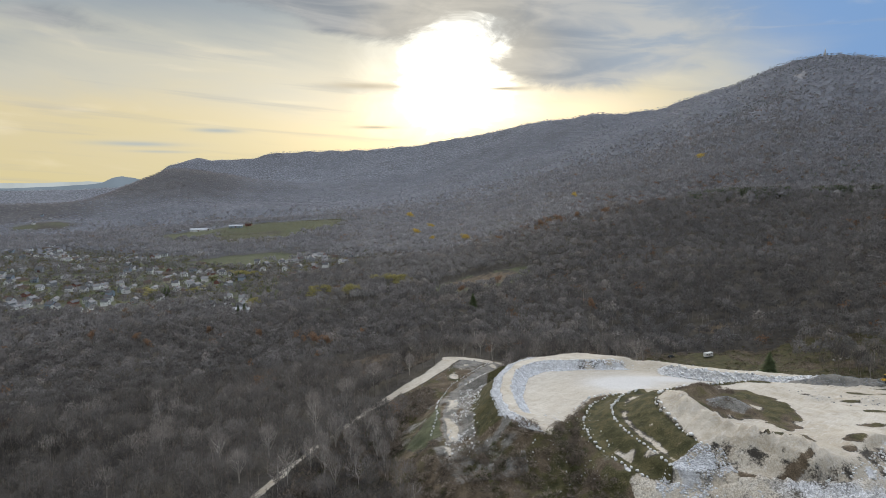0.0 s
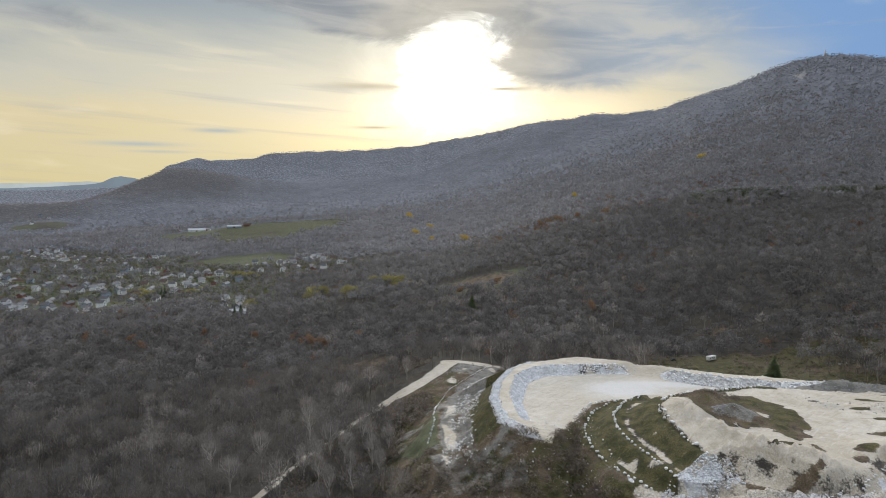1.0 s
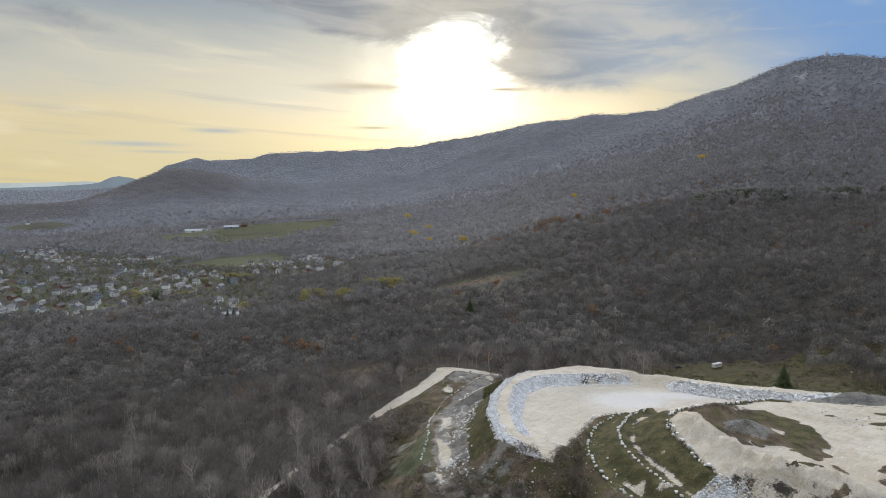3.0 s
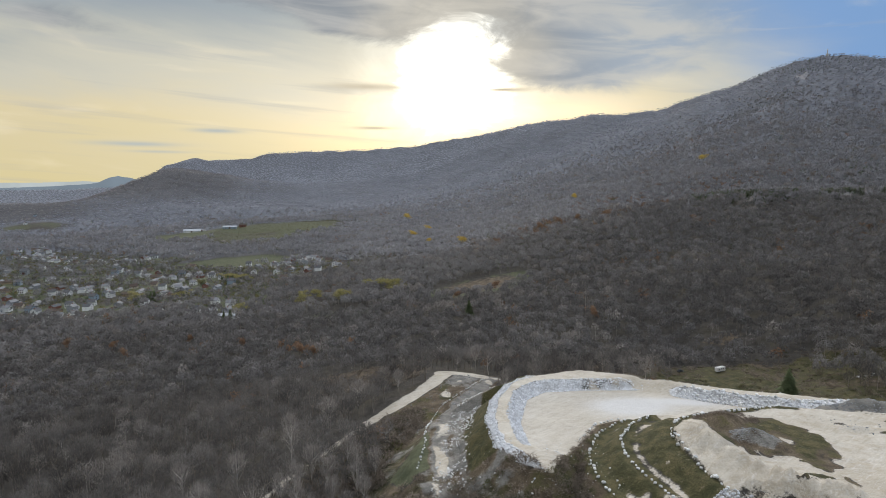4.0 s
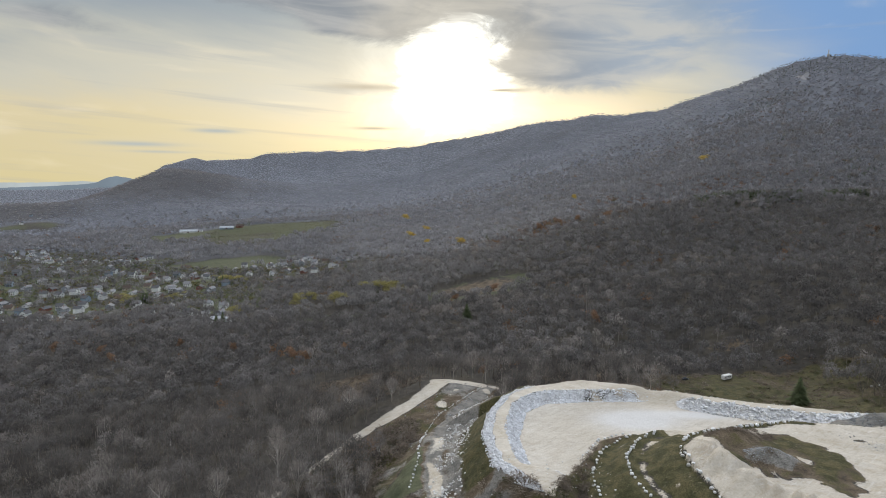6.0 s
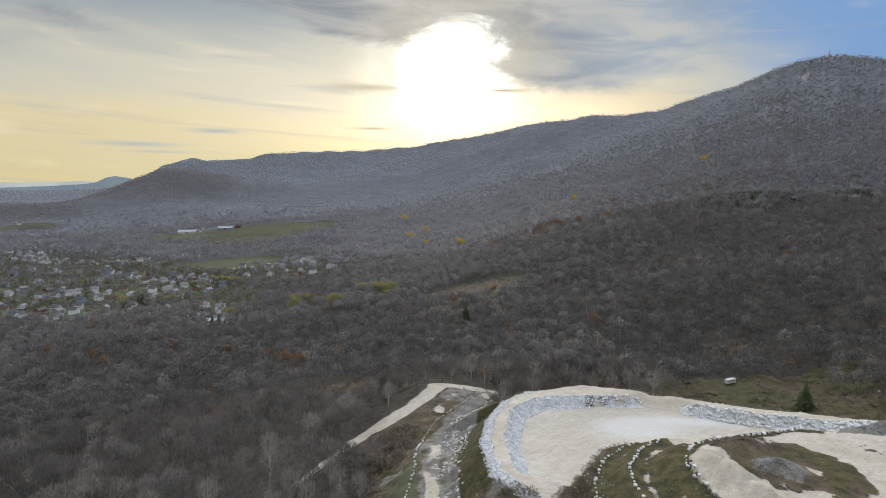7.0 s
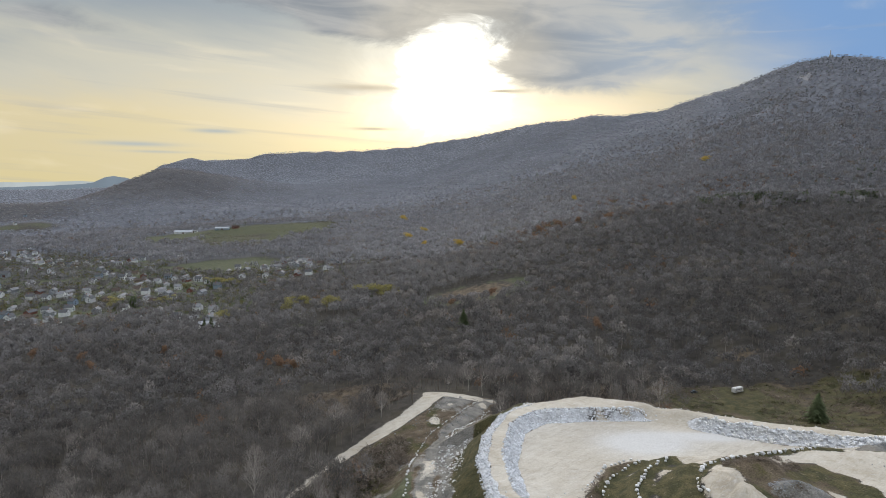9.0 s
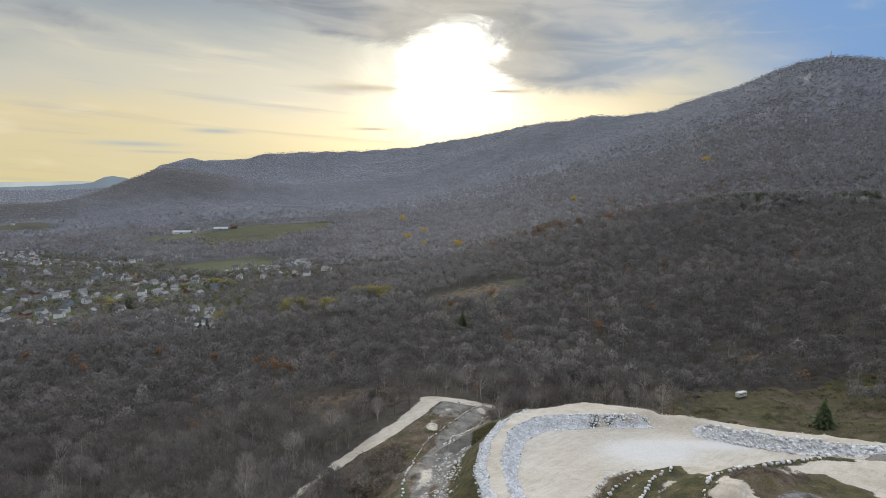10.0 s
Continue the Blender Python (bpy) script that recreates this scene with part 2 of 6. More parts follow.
def foliage(name, dark, pale, scale, through_light=0.38):
    """Twigs or leaves: a tone of its own for each tree, drifts over the land, and some light let through."""
    def build(g, pos):
        at = g.nt.nodes.new("ShaderNodeAttribute")
        at.attribute_name = "tone"
        drift = g.noise(pos, scale, 4)
        f = g.math("ADD", g.math("MULTIPLY", at.outputs["Fac"], 0.75), g.math("MULTIPLY", g.ramp(drift, 0.3, 0.7), 0.25))
        col = g.mix(f, dark, pale)
        k = g.ramp(g.noise(pos, 1.2, 3), 0.25, 0.75, 0.75, 1.2)
        return g.mix(1.0, col, g.xyz(k, k, k), "MULTIPLY")
    m = material(name, build, 0.9)
    nt = m.node_tree
    bsdf, out = nt.nodes["Principled BSDF"], nt.nodes["Material Output"]
    tr, mx = nt.nodes.new("ShaderNodeBsdfTranslucent"), nt.nodes.new("ShaderNodeMixShader")
    nt.links.new(bsdf.inputs["Base Color"].links[0].from_socket, tr.inputs[0])
    mx.inputs[0].default_value = through_light
    nt.links.new(bsdf.outputs[0], mx.inputs[1])
    nt.links.new(tr.outputs[0], mx.inputs[2])
    nt.links.new(mx.outputs[0], out.inputs[0])
    return m


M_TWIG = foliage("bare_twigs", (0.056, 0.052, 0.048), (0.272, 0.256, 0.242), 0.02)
# farther twigs are paler and bluer: distance haze put into their base colours
M_TWIG_MID = foliage("hazed_mid_twigs", (0.118, 0.111, 0.107), (0.270, 0.258, 0.250), 0.012)
M_TWIG_SLOPE = foliage("hazed_slope_twigs", (0.160, 0.153, 0.150), (0.315, 0.304, 0.298), 0.012)
M_TWIG_HILL = foliage("hazed_hill_wood", (0.225, 0.221, 0.229), (0.400, 0.396, 0.407), 0.01)
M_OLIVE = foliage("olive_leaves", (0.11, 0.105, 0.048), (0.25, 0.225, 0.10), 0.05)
M_TWIG_FAR = foliage("hazed_mountain_wood", (0.255, 0.265, 0.300), (0.375, 0.387, 0.430), 0.006)
M_TWIG_RIDGE = foliage("hazed_distant_wood", (0.41, 0.434, 0.485), (0.46, 0.484, 0.535), 0.004)
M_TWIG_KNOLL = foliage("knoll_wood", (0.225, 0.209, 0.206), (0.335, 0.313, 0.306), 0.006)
M_TRUNK = material("grey_bark", two_tone((0.16, 0.135, 0.11), (0.34, 0.30, 0.26), 0.3, 3.0))
M_PALE = material("pale_bark", two_tone((0.40, 0.36, 0.32), (0.60, 0.56, 0.51), 0.2, 3.0))
M_PALE_TWIG = foliage("pale_twigs", (0.20, 0.181, 0.166), (0.36, 0.336, 0.312), 0.05)
M_RUSSET = foliage("russet_leaves", (0.19, 0.120, 0.080), (0.33, 0.210, 0.135), 0.05)
M_GOLD = foliage("yellow_leaves", (0.40, 0.28, 0.06), (0.62, 0.45, 0.12), 0.05)
M_WILLOW = foliage("willow_leaves", (0.22, 0.205, 0.085), (0.42, 0.375, 0.16), 0.05)
M_CONIFER = foliage("conifer_needles", (0.056, 0.078, 0.038), (0.150, 0.180, 0.085), 0.05, 0.25)
M_BUSH = foliage("brown_scrub", (0.13, 0.108, 0.086), (0.34, 0.29, 0.24), 0.05)
M_GREEN_BUSH = foliage("green_scrub", (0.065, 0.07, 0.03), (0.17, 0.16, 0.075), 0.05)
M_ROCK = material("white_marble", two_tone((0.58, 0.58, 0.57), (0.78, 0.78, 0.77), 0.35, 2.5, per_object=0.12), 0.8, (0.6, 0.15))
M_BLUE_ROCK = material("bluish_marble", two_tone((0.50, 0.514, 0.535), (0.72, 0.734, 0.752), 0.45, 2.0, per_object=0.15), 0.8, (0.6, 0.15))
M_GREY_ROCK = material("grey_crushed_stone", two_tone((0.165, 0.173, 0.178), (0.31, 0.318, 0.322), 0.4, 2.0, per_object=0.15), 0.9, (0.6, 0.15))


# ---------------------------------------------------------------- the lie of the land


def lattice(ix, iy):
    h = (ix.astype(np.int64) * 374761393 + iy.astype(np.int64) * 668265263) & 0x7FFFFFFF
    h = ((h ^ (h >> 13)) * 1274126177) & 0x7FFFFFFF
    return ((h ^ (h >> 16)) & 0xFFFF) / 65535.0


def vnoise(x, y):
    ix, iy = np.floor(x), np.floor(y)
    fx, fy = x - ix, y - iy
    fx, fy = fx * fx * (3 - 2 * fx), fy * fy * (3 - 2 * fy)
    a, b = lattice(ix, iy), lattice(ix + 1, iy)
    c, d = lattice(ix, iy + 1), lattice(ix + 1, iy + 1)
    return (a + (b - a) * fx) * (1 - fy) + (c + (d - c) * fx) * fy


def fbm(x, y, size, octaves=4):
    s, a, tot = 0.0, 1.0, 0.0
    for k in range(octaves):
        s = s + a * (vnoise(x / size * 2 ** k + 17.3 * k, y / size * 2 ** k - 9.1 * k) - 0.5)
        tot += a
        a *= 0.5
    return s / tot * 2


def smooth(v, lo, hi):
    t = np.clip((v - lo) / (hi - lo), 0, 1)
    return t * t * (3 - 2 * t)


def line_dist(x, y, pts, closed=False):
    best = np.full(x.shape, 1e9)
    n = len(pts)
    for i in range(n if closed else n - 1):
        (ax, ay), (bx, by) = pts[i], pts[(i + 1) % n]
        dx, dy = bx - ax, by - ay
        t = np.clip(((x - ax) * dx + (y - ay) * dy) / (dx * dx + dy * dy), 0, 1)
        best = np.minimum(best, np.hypot(x - ax - t * dx, y - ay - t * dy))
    return best


def within(x, y, pts):
    ins = np.zeros(x.shape, bool)
    n = len(pts)
    for i in range(n):
        (ax, ay), (bx, by) = pts[i], pts[(i + 1) % n]
        if ay == by:
            continue
        ins ^= ((ay > y) != (by > y)) & (x < (bx - ax) * (y - ay) / (by - ay) + ax)
    return ins


def bump_at(x, y, cx, cy, sx, sy):
    return np.exp(-((x - cx) / sx) ** 2 - ((y - cy) / sy) ** 2)


def valley(x, y):
    """Rolling ground from the quarry to the village and the foot of the mountain."""
    u, v = x / 400, y / 700
    sp = np.logaddexp(0, (x - 60) / 60) * 60 / 400
    z = 2.4 + 13.1 * u - 29.9 * v + 6.4 * sp + 64.1 * sp * v + 19.4 * u * v + 24.9 * v * v - 25.1 * sp * v * v
    z = z - 13.7 * bump_at(x, y, 190, 420, 75, 70) + 11.2 * bump_at(x, y, -5, 340, 70, 80)
    z = z + 19.1 * bump_at(x, y, 200, 800, 130, 160) + 5.9 * bump_at(x, y, -60, 250, 60, 60)
    z = z + 5.0 * bump_at(x, y, 4, 378, 38, 34) + 6.0 * bump_at(x, y, -40, 408, 32, 17)
    z = z - 5.0 * bump_at(x, y, 188, 392, 60, 42) - 26.0 * bump_at(x, y, 700, 900, 230, 260)
    return z


# the mountain's crest: degrees right of +y, distance, height
CREST = [(-60, 4700, 66), (-31, 4700, 82), (-27.5, 4700, 100), (-25.5, 4700, 150), (-24, 4700, 255), (-21.7, 4750, 305), (-20.6, 4720, 295),
         (-17, 4700, 309), (-15.6, 4680, 344), (-13.1, 4650, 358), (-7, 4484, 366), (-2, 4356, 396), (-1, 4300, 415), (0.8, 4156, 424),
         (6.3, 3881, 462), (7.8, 3800, 478), (11.6, 3529, 473), (13.2, 3450, 488), (15.6, 3276, 479), (19.8, 3141, 490),
         (22, 2974, 507), (25.1, 2879, 532), (27.1, 2821, 566), (29.1, 2796, 597), (31.5, 2796, 611), (33, 2830, 612), (35.3, 2895, 598),
         (45, 2900, 520), (70, 3000, 300)]
FOOT = [(-60, -50, 5.0), (-32, -40, 5.0), (-22, -31, 5.0), (-14, -22, 4.0), (-7, -6, 3.2), (0, 4, 2.6), (5, 28, 2.2), (8, 48, 2.0), (14, 70, 1.8), (23, 98, 1.6), (30, 104, 1.6), (40, 108, 1.6), (70, 110, 1.5)]


def column(table, az, k):
    return np.interp(az, [p[0] for p in table], [p[k] for p in table])


def highland(az, r):
    zb, p = column(FOOT, az, 1), column(FOOT, az, 2)
    rc, hc = column(CREST, az, 1), column(CREST, az, 2)
    r0 = 950.0
    t = np.clip((r - r0) / (rc - r0), 0, 1)
    z = zb + (hc - zb) * t ** p
    return np.where(r > rc, hc - (r - rc) * 0.25, z)


def natural(x, y):
    r = np.hypot(x, y)
    az = np.degrees(np.arctan2(x, y))
    front = smooth(np.abs(az), 75, 55)
    near = valley(np.clip(x, -700, 650), np.clip(y, -100, 1100))
    near = np.where(y < 0, 4 + 0.03 * np.clip(x, -600, 600), near)
    far = highland(np.clip(az, -60, 70), r) * front + (1 - front) * (-30.0)
    k = smooth(r, 720, 1080)
    z = near * (1 - k) + far * k
    # hills on the valley's far side
    z = z + 150 * bump_at(x, y, -1420, 3080, 330, 420) + 75 * bump_at(x, y, -1120, 3300, 420, 420)
    z = z + 62 * bump_at(x, y, -2000, 2500, 620, 260) + 30 * bump_at(x, y, -900, 2500, 420, 300)
    z = z + 16 * bump_at(x, y, -1420, 2180, 160, 110) + 22 * bump_at(x, y, -520, 1900, 330, 220)
    # the shoulder of the near slope, with a hollow behind it
    right = smooth(az, 9, 20) * smooth(az, 62, 50)
    z = z + right * (5.0 * np.exp(-((r - 965) / 70) ** 2) - 17.0 * np.exp(-((r - 1180) / 120) ** 2))
    rough = smooth(r, 350, 2600)
    z = z + fbm(x, y, 420, 4) * 26 * rough * smooth(r, 4700, 3600) + fbm(x, y, 60, 3) * (0.8 + 3 * smooth(r, 500, 1500))
    return z


# ---- the quarry's plan
ROW_A = [(84, 191), (82, 199), (81, 211), (81, 222), (84, 232), (89, 241), (96, 244)]
ROW_B = [(73, 181), (69, 201), (66, 211), (65, 222), (67, 235), (75, 249), (85, 257)]
ROW_C = [(66, 186), (61, 193), (56, 204), (54, 215), (55, 232), (63, 250), (77, 263)]
NEAR_EDGE = [(300, 192), (160, 195), (146, 193), (139, 190), (124, 179), (110, 173), (102, 186), (93, 190)]
TOP_A = ROW_A + [(112, 250), (130, 255), (160, 253), (300, 232)] + NEAR_EDGE
TOP_B = ROW_B + [(100, 257), (130, 259), (160, 256), (300, 235), (300, 190), (110, 171), (90, 182)]
TOP_C = ROW_C + [(80, 268), (95, 269), (130, 267), (160, 264), (300, 244), (300, 188), (110, 169), (80, 178)]
PIT_NEAR = [(300, 239), (160, 260), (130, 263), (112, 265), (95, 265.5), (75, 264), (65, 259), (56, 244), (47, 231)]
PIT = [(36, 236), (35, 261), (41, 287), (51, 297), (68, 299), (94, 300), (107, 291), (136, 276), (158, 269), (195, 262), (300, 244)] + PIT_NEAR
RIM_OUT = [(39, 213), (31, 219), (23, 234), (21, 256), (25, 279), (33, 299), (46, 311), (71, 320), (90, 314), (107, 305), (128, 295), (149, 285), (163, 278), (191, 268), (300, 250)]
RIM = RIM_OUT + PIT_NEAR
ROAD = [(-110, 140), (-92, 185), (-76, 222), (-67, 245), (-58, 269), (-43, 301), (-28, 325), (-12, 345), (-1, 362), (6, 378)]
BENCH = [(2, 225), (3, 254), (2, 275), (4, 300), (14, 332), (26, 358)]
YARD = [(-37, 303), (-24, 322), (-9, 341), (3, 357), (12, 376), (34, 380), (36, 352), (24, 326), (12, 300), (3, 284), (-9, 286)]
SAND_RIDGE = [(88, 228), (90, 206), (96, 195), (104, 187), (112, 181)]
GREY_HEAP = [(156, 262), (168, 264), (196, 256), (230, 250)]
GRAVEL_TRACK = [(36, 377), (32, 371), (23, 351), (15, 338), (9, 318), (7, 301), (4.5, 279), (3, 262), (4, 245), (5, 236)]
HAUL = [(4, 381), (14, 380), (27, 377)]


def quarry_levels(x, y):
    """Height of the spoil heap where it stands above the natural ground, and what covers it."""
    nat = natural(x, y)
    in_a, in_b, in_c = within(x, y, TOP_A), within(x, y, TOP_B), within(x, y, TOP_C)
    in_r, in_p = within(x, y, RIM), within(x, y, PIT)
    da, db, dc = line_dist(x, y, TOP_A, True), line_dist(x, y, TOP_B, True), line_dist(x, y, TOP_C, True)
    dr, dp = line_dist(x, y, RIM, True), line_dist(x, y, PIT, True)
    n1, n2 = fbm(x, y, 18, 4), fbm(x + 400, y, 5, 3)
    east = smooth(x, 120, 190)
    # platform behind the top row
    top = 36 - 2.5 * east + 0.9 * n1 + 0.25 * n2
    ridge = line_dist(x, y, SAND_RIDGE)
    gull = 1 - np.abs(fbm(x * 0.65 - y * 0.75, (x * 0.75 + y * 0.65) * 0.20, 2.5, 3)) * 2.6
    top = top + 6.4 * np.exp(-(ridge / 6.0) ** 1.3) * (0.85 + 0.5 * n1) + gull * 1.7 * np.exp(-(ridge / 8) ** 2)
    top = top + 5.2 * bump_at(x, y, 103, 235, 8, 5.5) + 4.6 * bump_at(x, y, 107, 222, 7.5, 5.5) + 1.2 * bump_at(x, y, 122, 212, 9, 9) * n1
    top = top + 3.0 * bump_at(x, y, 141, 192, 10, 7) + 1.6 * bump_at(x, y, 150, 236, 5, 2) + 1.3 * bump_at(x, y, 172, 233, 9, 2)
    # banks between the rows of boulders, each with a ledge below it
    sab = da / np.maximum(da + db, 1e-6)
    sbc = db / np.maximum(db + dc, 1e-6)
    low_b, low_c = 31 + 2 * east, 27 + 4 * east
    ab = low_b + (36 - 2.5 * east - low_b) * smooth(sab, 0.80, 0.06) + 0.35 * n2
    bc = low_c + (low_b - low_c) * smooth(sbc, 0.75, 0.06) + 0.35 * n2
    # the pit, its rubble bank and the track on the rim
    floor = 26.5 + 5 * east + 0.35 * n1 + 0.8 * bump_at(x, y, 100, 285, 14, 9)
    bank = floor + (30.5 + 1.5 * east - floor) * smooth(dp, 0.3, 5.5 + 8.5 * np.exp(-((x - 101) / 8) ** 2)) + 0.45 * n2 * smooth(dp, 0.0, 2.0)
    bank = bank - 0.8 * smooth(dr, 3.2, 0.0) * (1 - east)
    z = np.where(in_p, floor, np.where(in_r, bank, np.where(in_a, top, np.where(in_b, ab, np.where(in_c, bc, -99.0)))))
    # outer slopes
    west = np.interp(dr, [0, 1.5, 9, 14, 18, 27, 34, 48, 70], [29.6, 28.0, 20.5, 17.0, 16.2, 15.4, 9.0, 2.0, -40])
    west = np.where(y > 300, np.interp(dr, [0, 4, 30, 50], [29.6, 28.5, 12, -40]), west)
    south = np.interp(dc, [0, 3, 9, 22, 40], [27.0, 25.5, 20.0, 12.0, -10])
    gully = np.interp(dc, [0, 3, 12, 40], [34.0, 31.5, 27.0, 5.0])
    k = smooth(x, 78, 96)
    south = south * (1 - k) + gully * k
    outer = np.maximum(west, south) + 0.9 * n2 + 0.8 * n1
    nook = (x > 40) & (x < 80) & (y > 205) & (y < 270)
    outer = np.where(nook, np.minimum(outer, floor + 3.2 * smooth(dp, 0.0, 5.0)), outer)
    outside = ~(in_r | in_c)
    z = np.where(outside, outer, z)
    heap = z > nat
    z = np.maximum(z, nat)
    z = z + 4.6 * np.exp(-(line_dist(x, y, GREY_HEAP) / 4.6) ** 2) * (0.9 + 0.4 * n2)
    return z, dict(in_a=in_a, in_b=in_b, in_c=in_c, in_r=in_r, in_p=in_p, da=da, db=db, dc=dc, dr=dr, dp=dp, n1=n1, n2=n2,
                   outside=outside, heap=heap, ridge=ridge, east=east, sab=sab, sbc=sbc)


def in_quarry_box(x, y):
    return (x > -75) & (x < 330) & (y > 105) & (y < 420)


def height(x, y):
    x, y = np.atleast_1d(np.asarray(x, float)), np.atleast_1d(np.asarray(y, float))
    z = natural(x, y)
    q = in_quarry_box(x, y)
    if q.any():
        zq = quarry_levels(x[q], y[q])[0]
        edge = np.minimum.reduce([x[q] + 75, 330 - x[q], y[q] - 105, 420 - y[q]])
        k = smooth(edge, 0, 15)
        z[q] = z[q] * (1 - k) + zq * k
    d = line_dist(x, y, ROAD)
    return z - 0.5 * smooth(d, 5.5, 3.5)


def ground_z(x, y):
    return float(height(x, y)[0])


# open land: centre, half-widths, turn
FIELDS = [(-1390, 2120, 120, 70, 0), (-600, 1690, 190, 130, 25), (-440, 1690, 150, 320, -12), (-375, 1165, 110, 80, 12), (-560, 1230, 80, 25, 0), (-600, 1010, 80, 22, 10),
          (196, 394, 46, 20, -12), (175, 362, 58, 24, -22), (165, 343, 55, 18, -25), (205, 456, 15, 4, 0), (-40, 398, 36, 26, -20), (44, 700, 58, 36, 5), (-100, 640, 34, 12, 0),
          (-470, 760, 80, 26, 25), (-300, 1130, 40, 18, 0), (-410, 735, 50, 20, 0)]
VILLAGE = [(-700, 800), (-520, 745), (-400, 760), (-290, 730), (-235, 690), (-205, 720), (-215, 850), (-60, 960), (-90, 1010), (-220, 1080), (-420, 1100), (-560, 1250), (-760, 1400), (-980, 1500), (-1100, 1300), (-900, 1000)]


def field_weight(x, y):
    w = np.zeros(x.shape)
    for cx, cy, sx, sy, turn in FIELDS:
        c, s = math.cos(math.radians(turn)), math.sin(math.radians(turn))
        u, v = ((x - cx) * c + (y - cy) * s) / sx, (-(x - cx) * s + (y - cy) * c) / sy
        w = np.maximum(w, smooth(np.hypot(u, v) + 0.25 * fbm(x, y, 25, 2), 1.1, 0.85))
    return w


# ---------------------------------------------------------------- village (places)
# streets: x, y of each house
STREET_LOW = [(-584, 812), (-551, 776), (-543, 785), (-523, 746), (-543, 806), (-531, 822), (-507, 775), (-491, 761), (-476, 768), (-458, 737), (-442, 727),
              (-487, 791), (-470, 795), (-455, 775), (-445, 800), (-440, 751), (-505, 734), (-570, 790), (-600, 830)]
STREET_MEADOW = [(-699, 989), (-648, 957), (-675, 936), (-625, 901), (-627, 1001), (-745, 1164), (-729, 1183), (-784, 1094), (-768, 1100), (-757, 1038), (-495, 881), (-513, 893), (-600, 925), (-560, 900)]
STREET_UPPER = [(-958, 1334), (-914, 1316), (-895, 1332), (-983, 1498), (-925, 1415), (-910, 1440), (-925, 1465), (-1089, 1650), (-1054, 1480), (-752, 1249),
                (-660, 1104), (-818, 1316), (-870, 1390), (-945, 1380), (-1000, 1560), (-1010, 1420), (-690, 1150), (-780, 1280)]
STREET_EAST = [(-653, 1207), (-671, 1270), (-535, 1022), (-528, 997), (-533, 1062), (-500, 1030), (-482, 1018), (-575, 1222), (-626, 1233), (-505, 1083), (-460, 893),
               (-465, 840), (-451, 856), (-433, 863), (-420, 876), (-367, 780), (-477, 1053), (-560, 1090), (-590, 1130)]
STREET_MIDDLE = [(-395, 890), (-380, 862), (-368, 880), (-355, 868), (-352, 822), (-394, 948), (-428, 1034), (-408, 1012), (-445, 1118), (-402, 1040), (-361, 915), (-333, 890),
                 (-336, 960), (-305, 857), (-335, 840), (-375, 1018), (-511, 1277), (-452, 1295), (-420, 920), (-440, 960), (-300, 900)]
STREET_HILL = [(-297, 996), (-230, 925), (-281, 1104), (-263, 1080), (-268, 1143), (-253, 1125), (-238, 1097), (-243, 1150), (-229, 1140), (-211, 1079), (-220, 1171), (-193, 1080),
               (-190, 1154), (-171, 1096), (-170, 1011), (-155, 1030), (-153, 1083), (-129, 1154), (-204, 966), (-187, 963), (-237, 997), (-339, 1104), (-345, 1074)]
SINGLES = [(-266, 745), (-229, 683), (-350, 724), (-811, 2136), (-1552, 2362), (-1432, 2131), (-841, 2274), (-1500, 2330)]
BARNS = [(-704, 1755), (-602, 1770), (-571, 1787), (-714, 1069), (-218, 656), (-680, 1765)]
HOUSES = STREET_LOW + STREET_MEADOW + STREET_UPPER + STREET_EAST + STREET_MIDDLE + STREET_HILL + SINGLES
STREETS = [[(-620, 850), (-560, 800), (-500, 780), (-430, 745), (-360, 760)], [(-760, 1010), (-690, 960), (-600, 915), (-500, 890), (-420, 895), (-330, 880)],
           [(-560, 1040), (-480, 1040), (-400, 985), (-330, 930)], [(-1000, 1500), (-930, 1400), (-800, 1290), (-660, 1230), (-560, 1230)],
           [(-330, 1090), (-250, 1110), (-180, 1060), (-140, 1090)], [(-260, 1010), (-200, 980), (-150, 1000)], [(-350, 735), (-280, 720), (-215, 700)]]


def infill(houses):
    """More houses on both sides of the streets, where there is room."""
    rnd = random.Random(5)
    out = list(houses)
    for street in STREETS:
        for (ax, ay), (bx, by) in zip(street, street[1:]):
            d = math.hypot(bx - ax, by - ay)
            for k in range(int(d / 24)):
                for side in (-1, 1):
                    t, o = (k + rnd.uniform(0.3, 0.7)) * 24 / d, side * rnd.uniform(14, 22)
                    px, py = ax + (bx - ax) * t - (by - ay) / d * o, ay + (by - ay) * t + (bx - ax) / d * o
                    if all(math.hypot(px - qx, py - qy) > 19 for qx, qy in out):
                        out.append((px, py))
    return out


HOUSES = infill(HOUSES)
HOUSE_SPOTS = [(hx, hy, 11) for hx, hy in HOUSES] + [(hx, hy, 17) for hx, hy in BARNS]
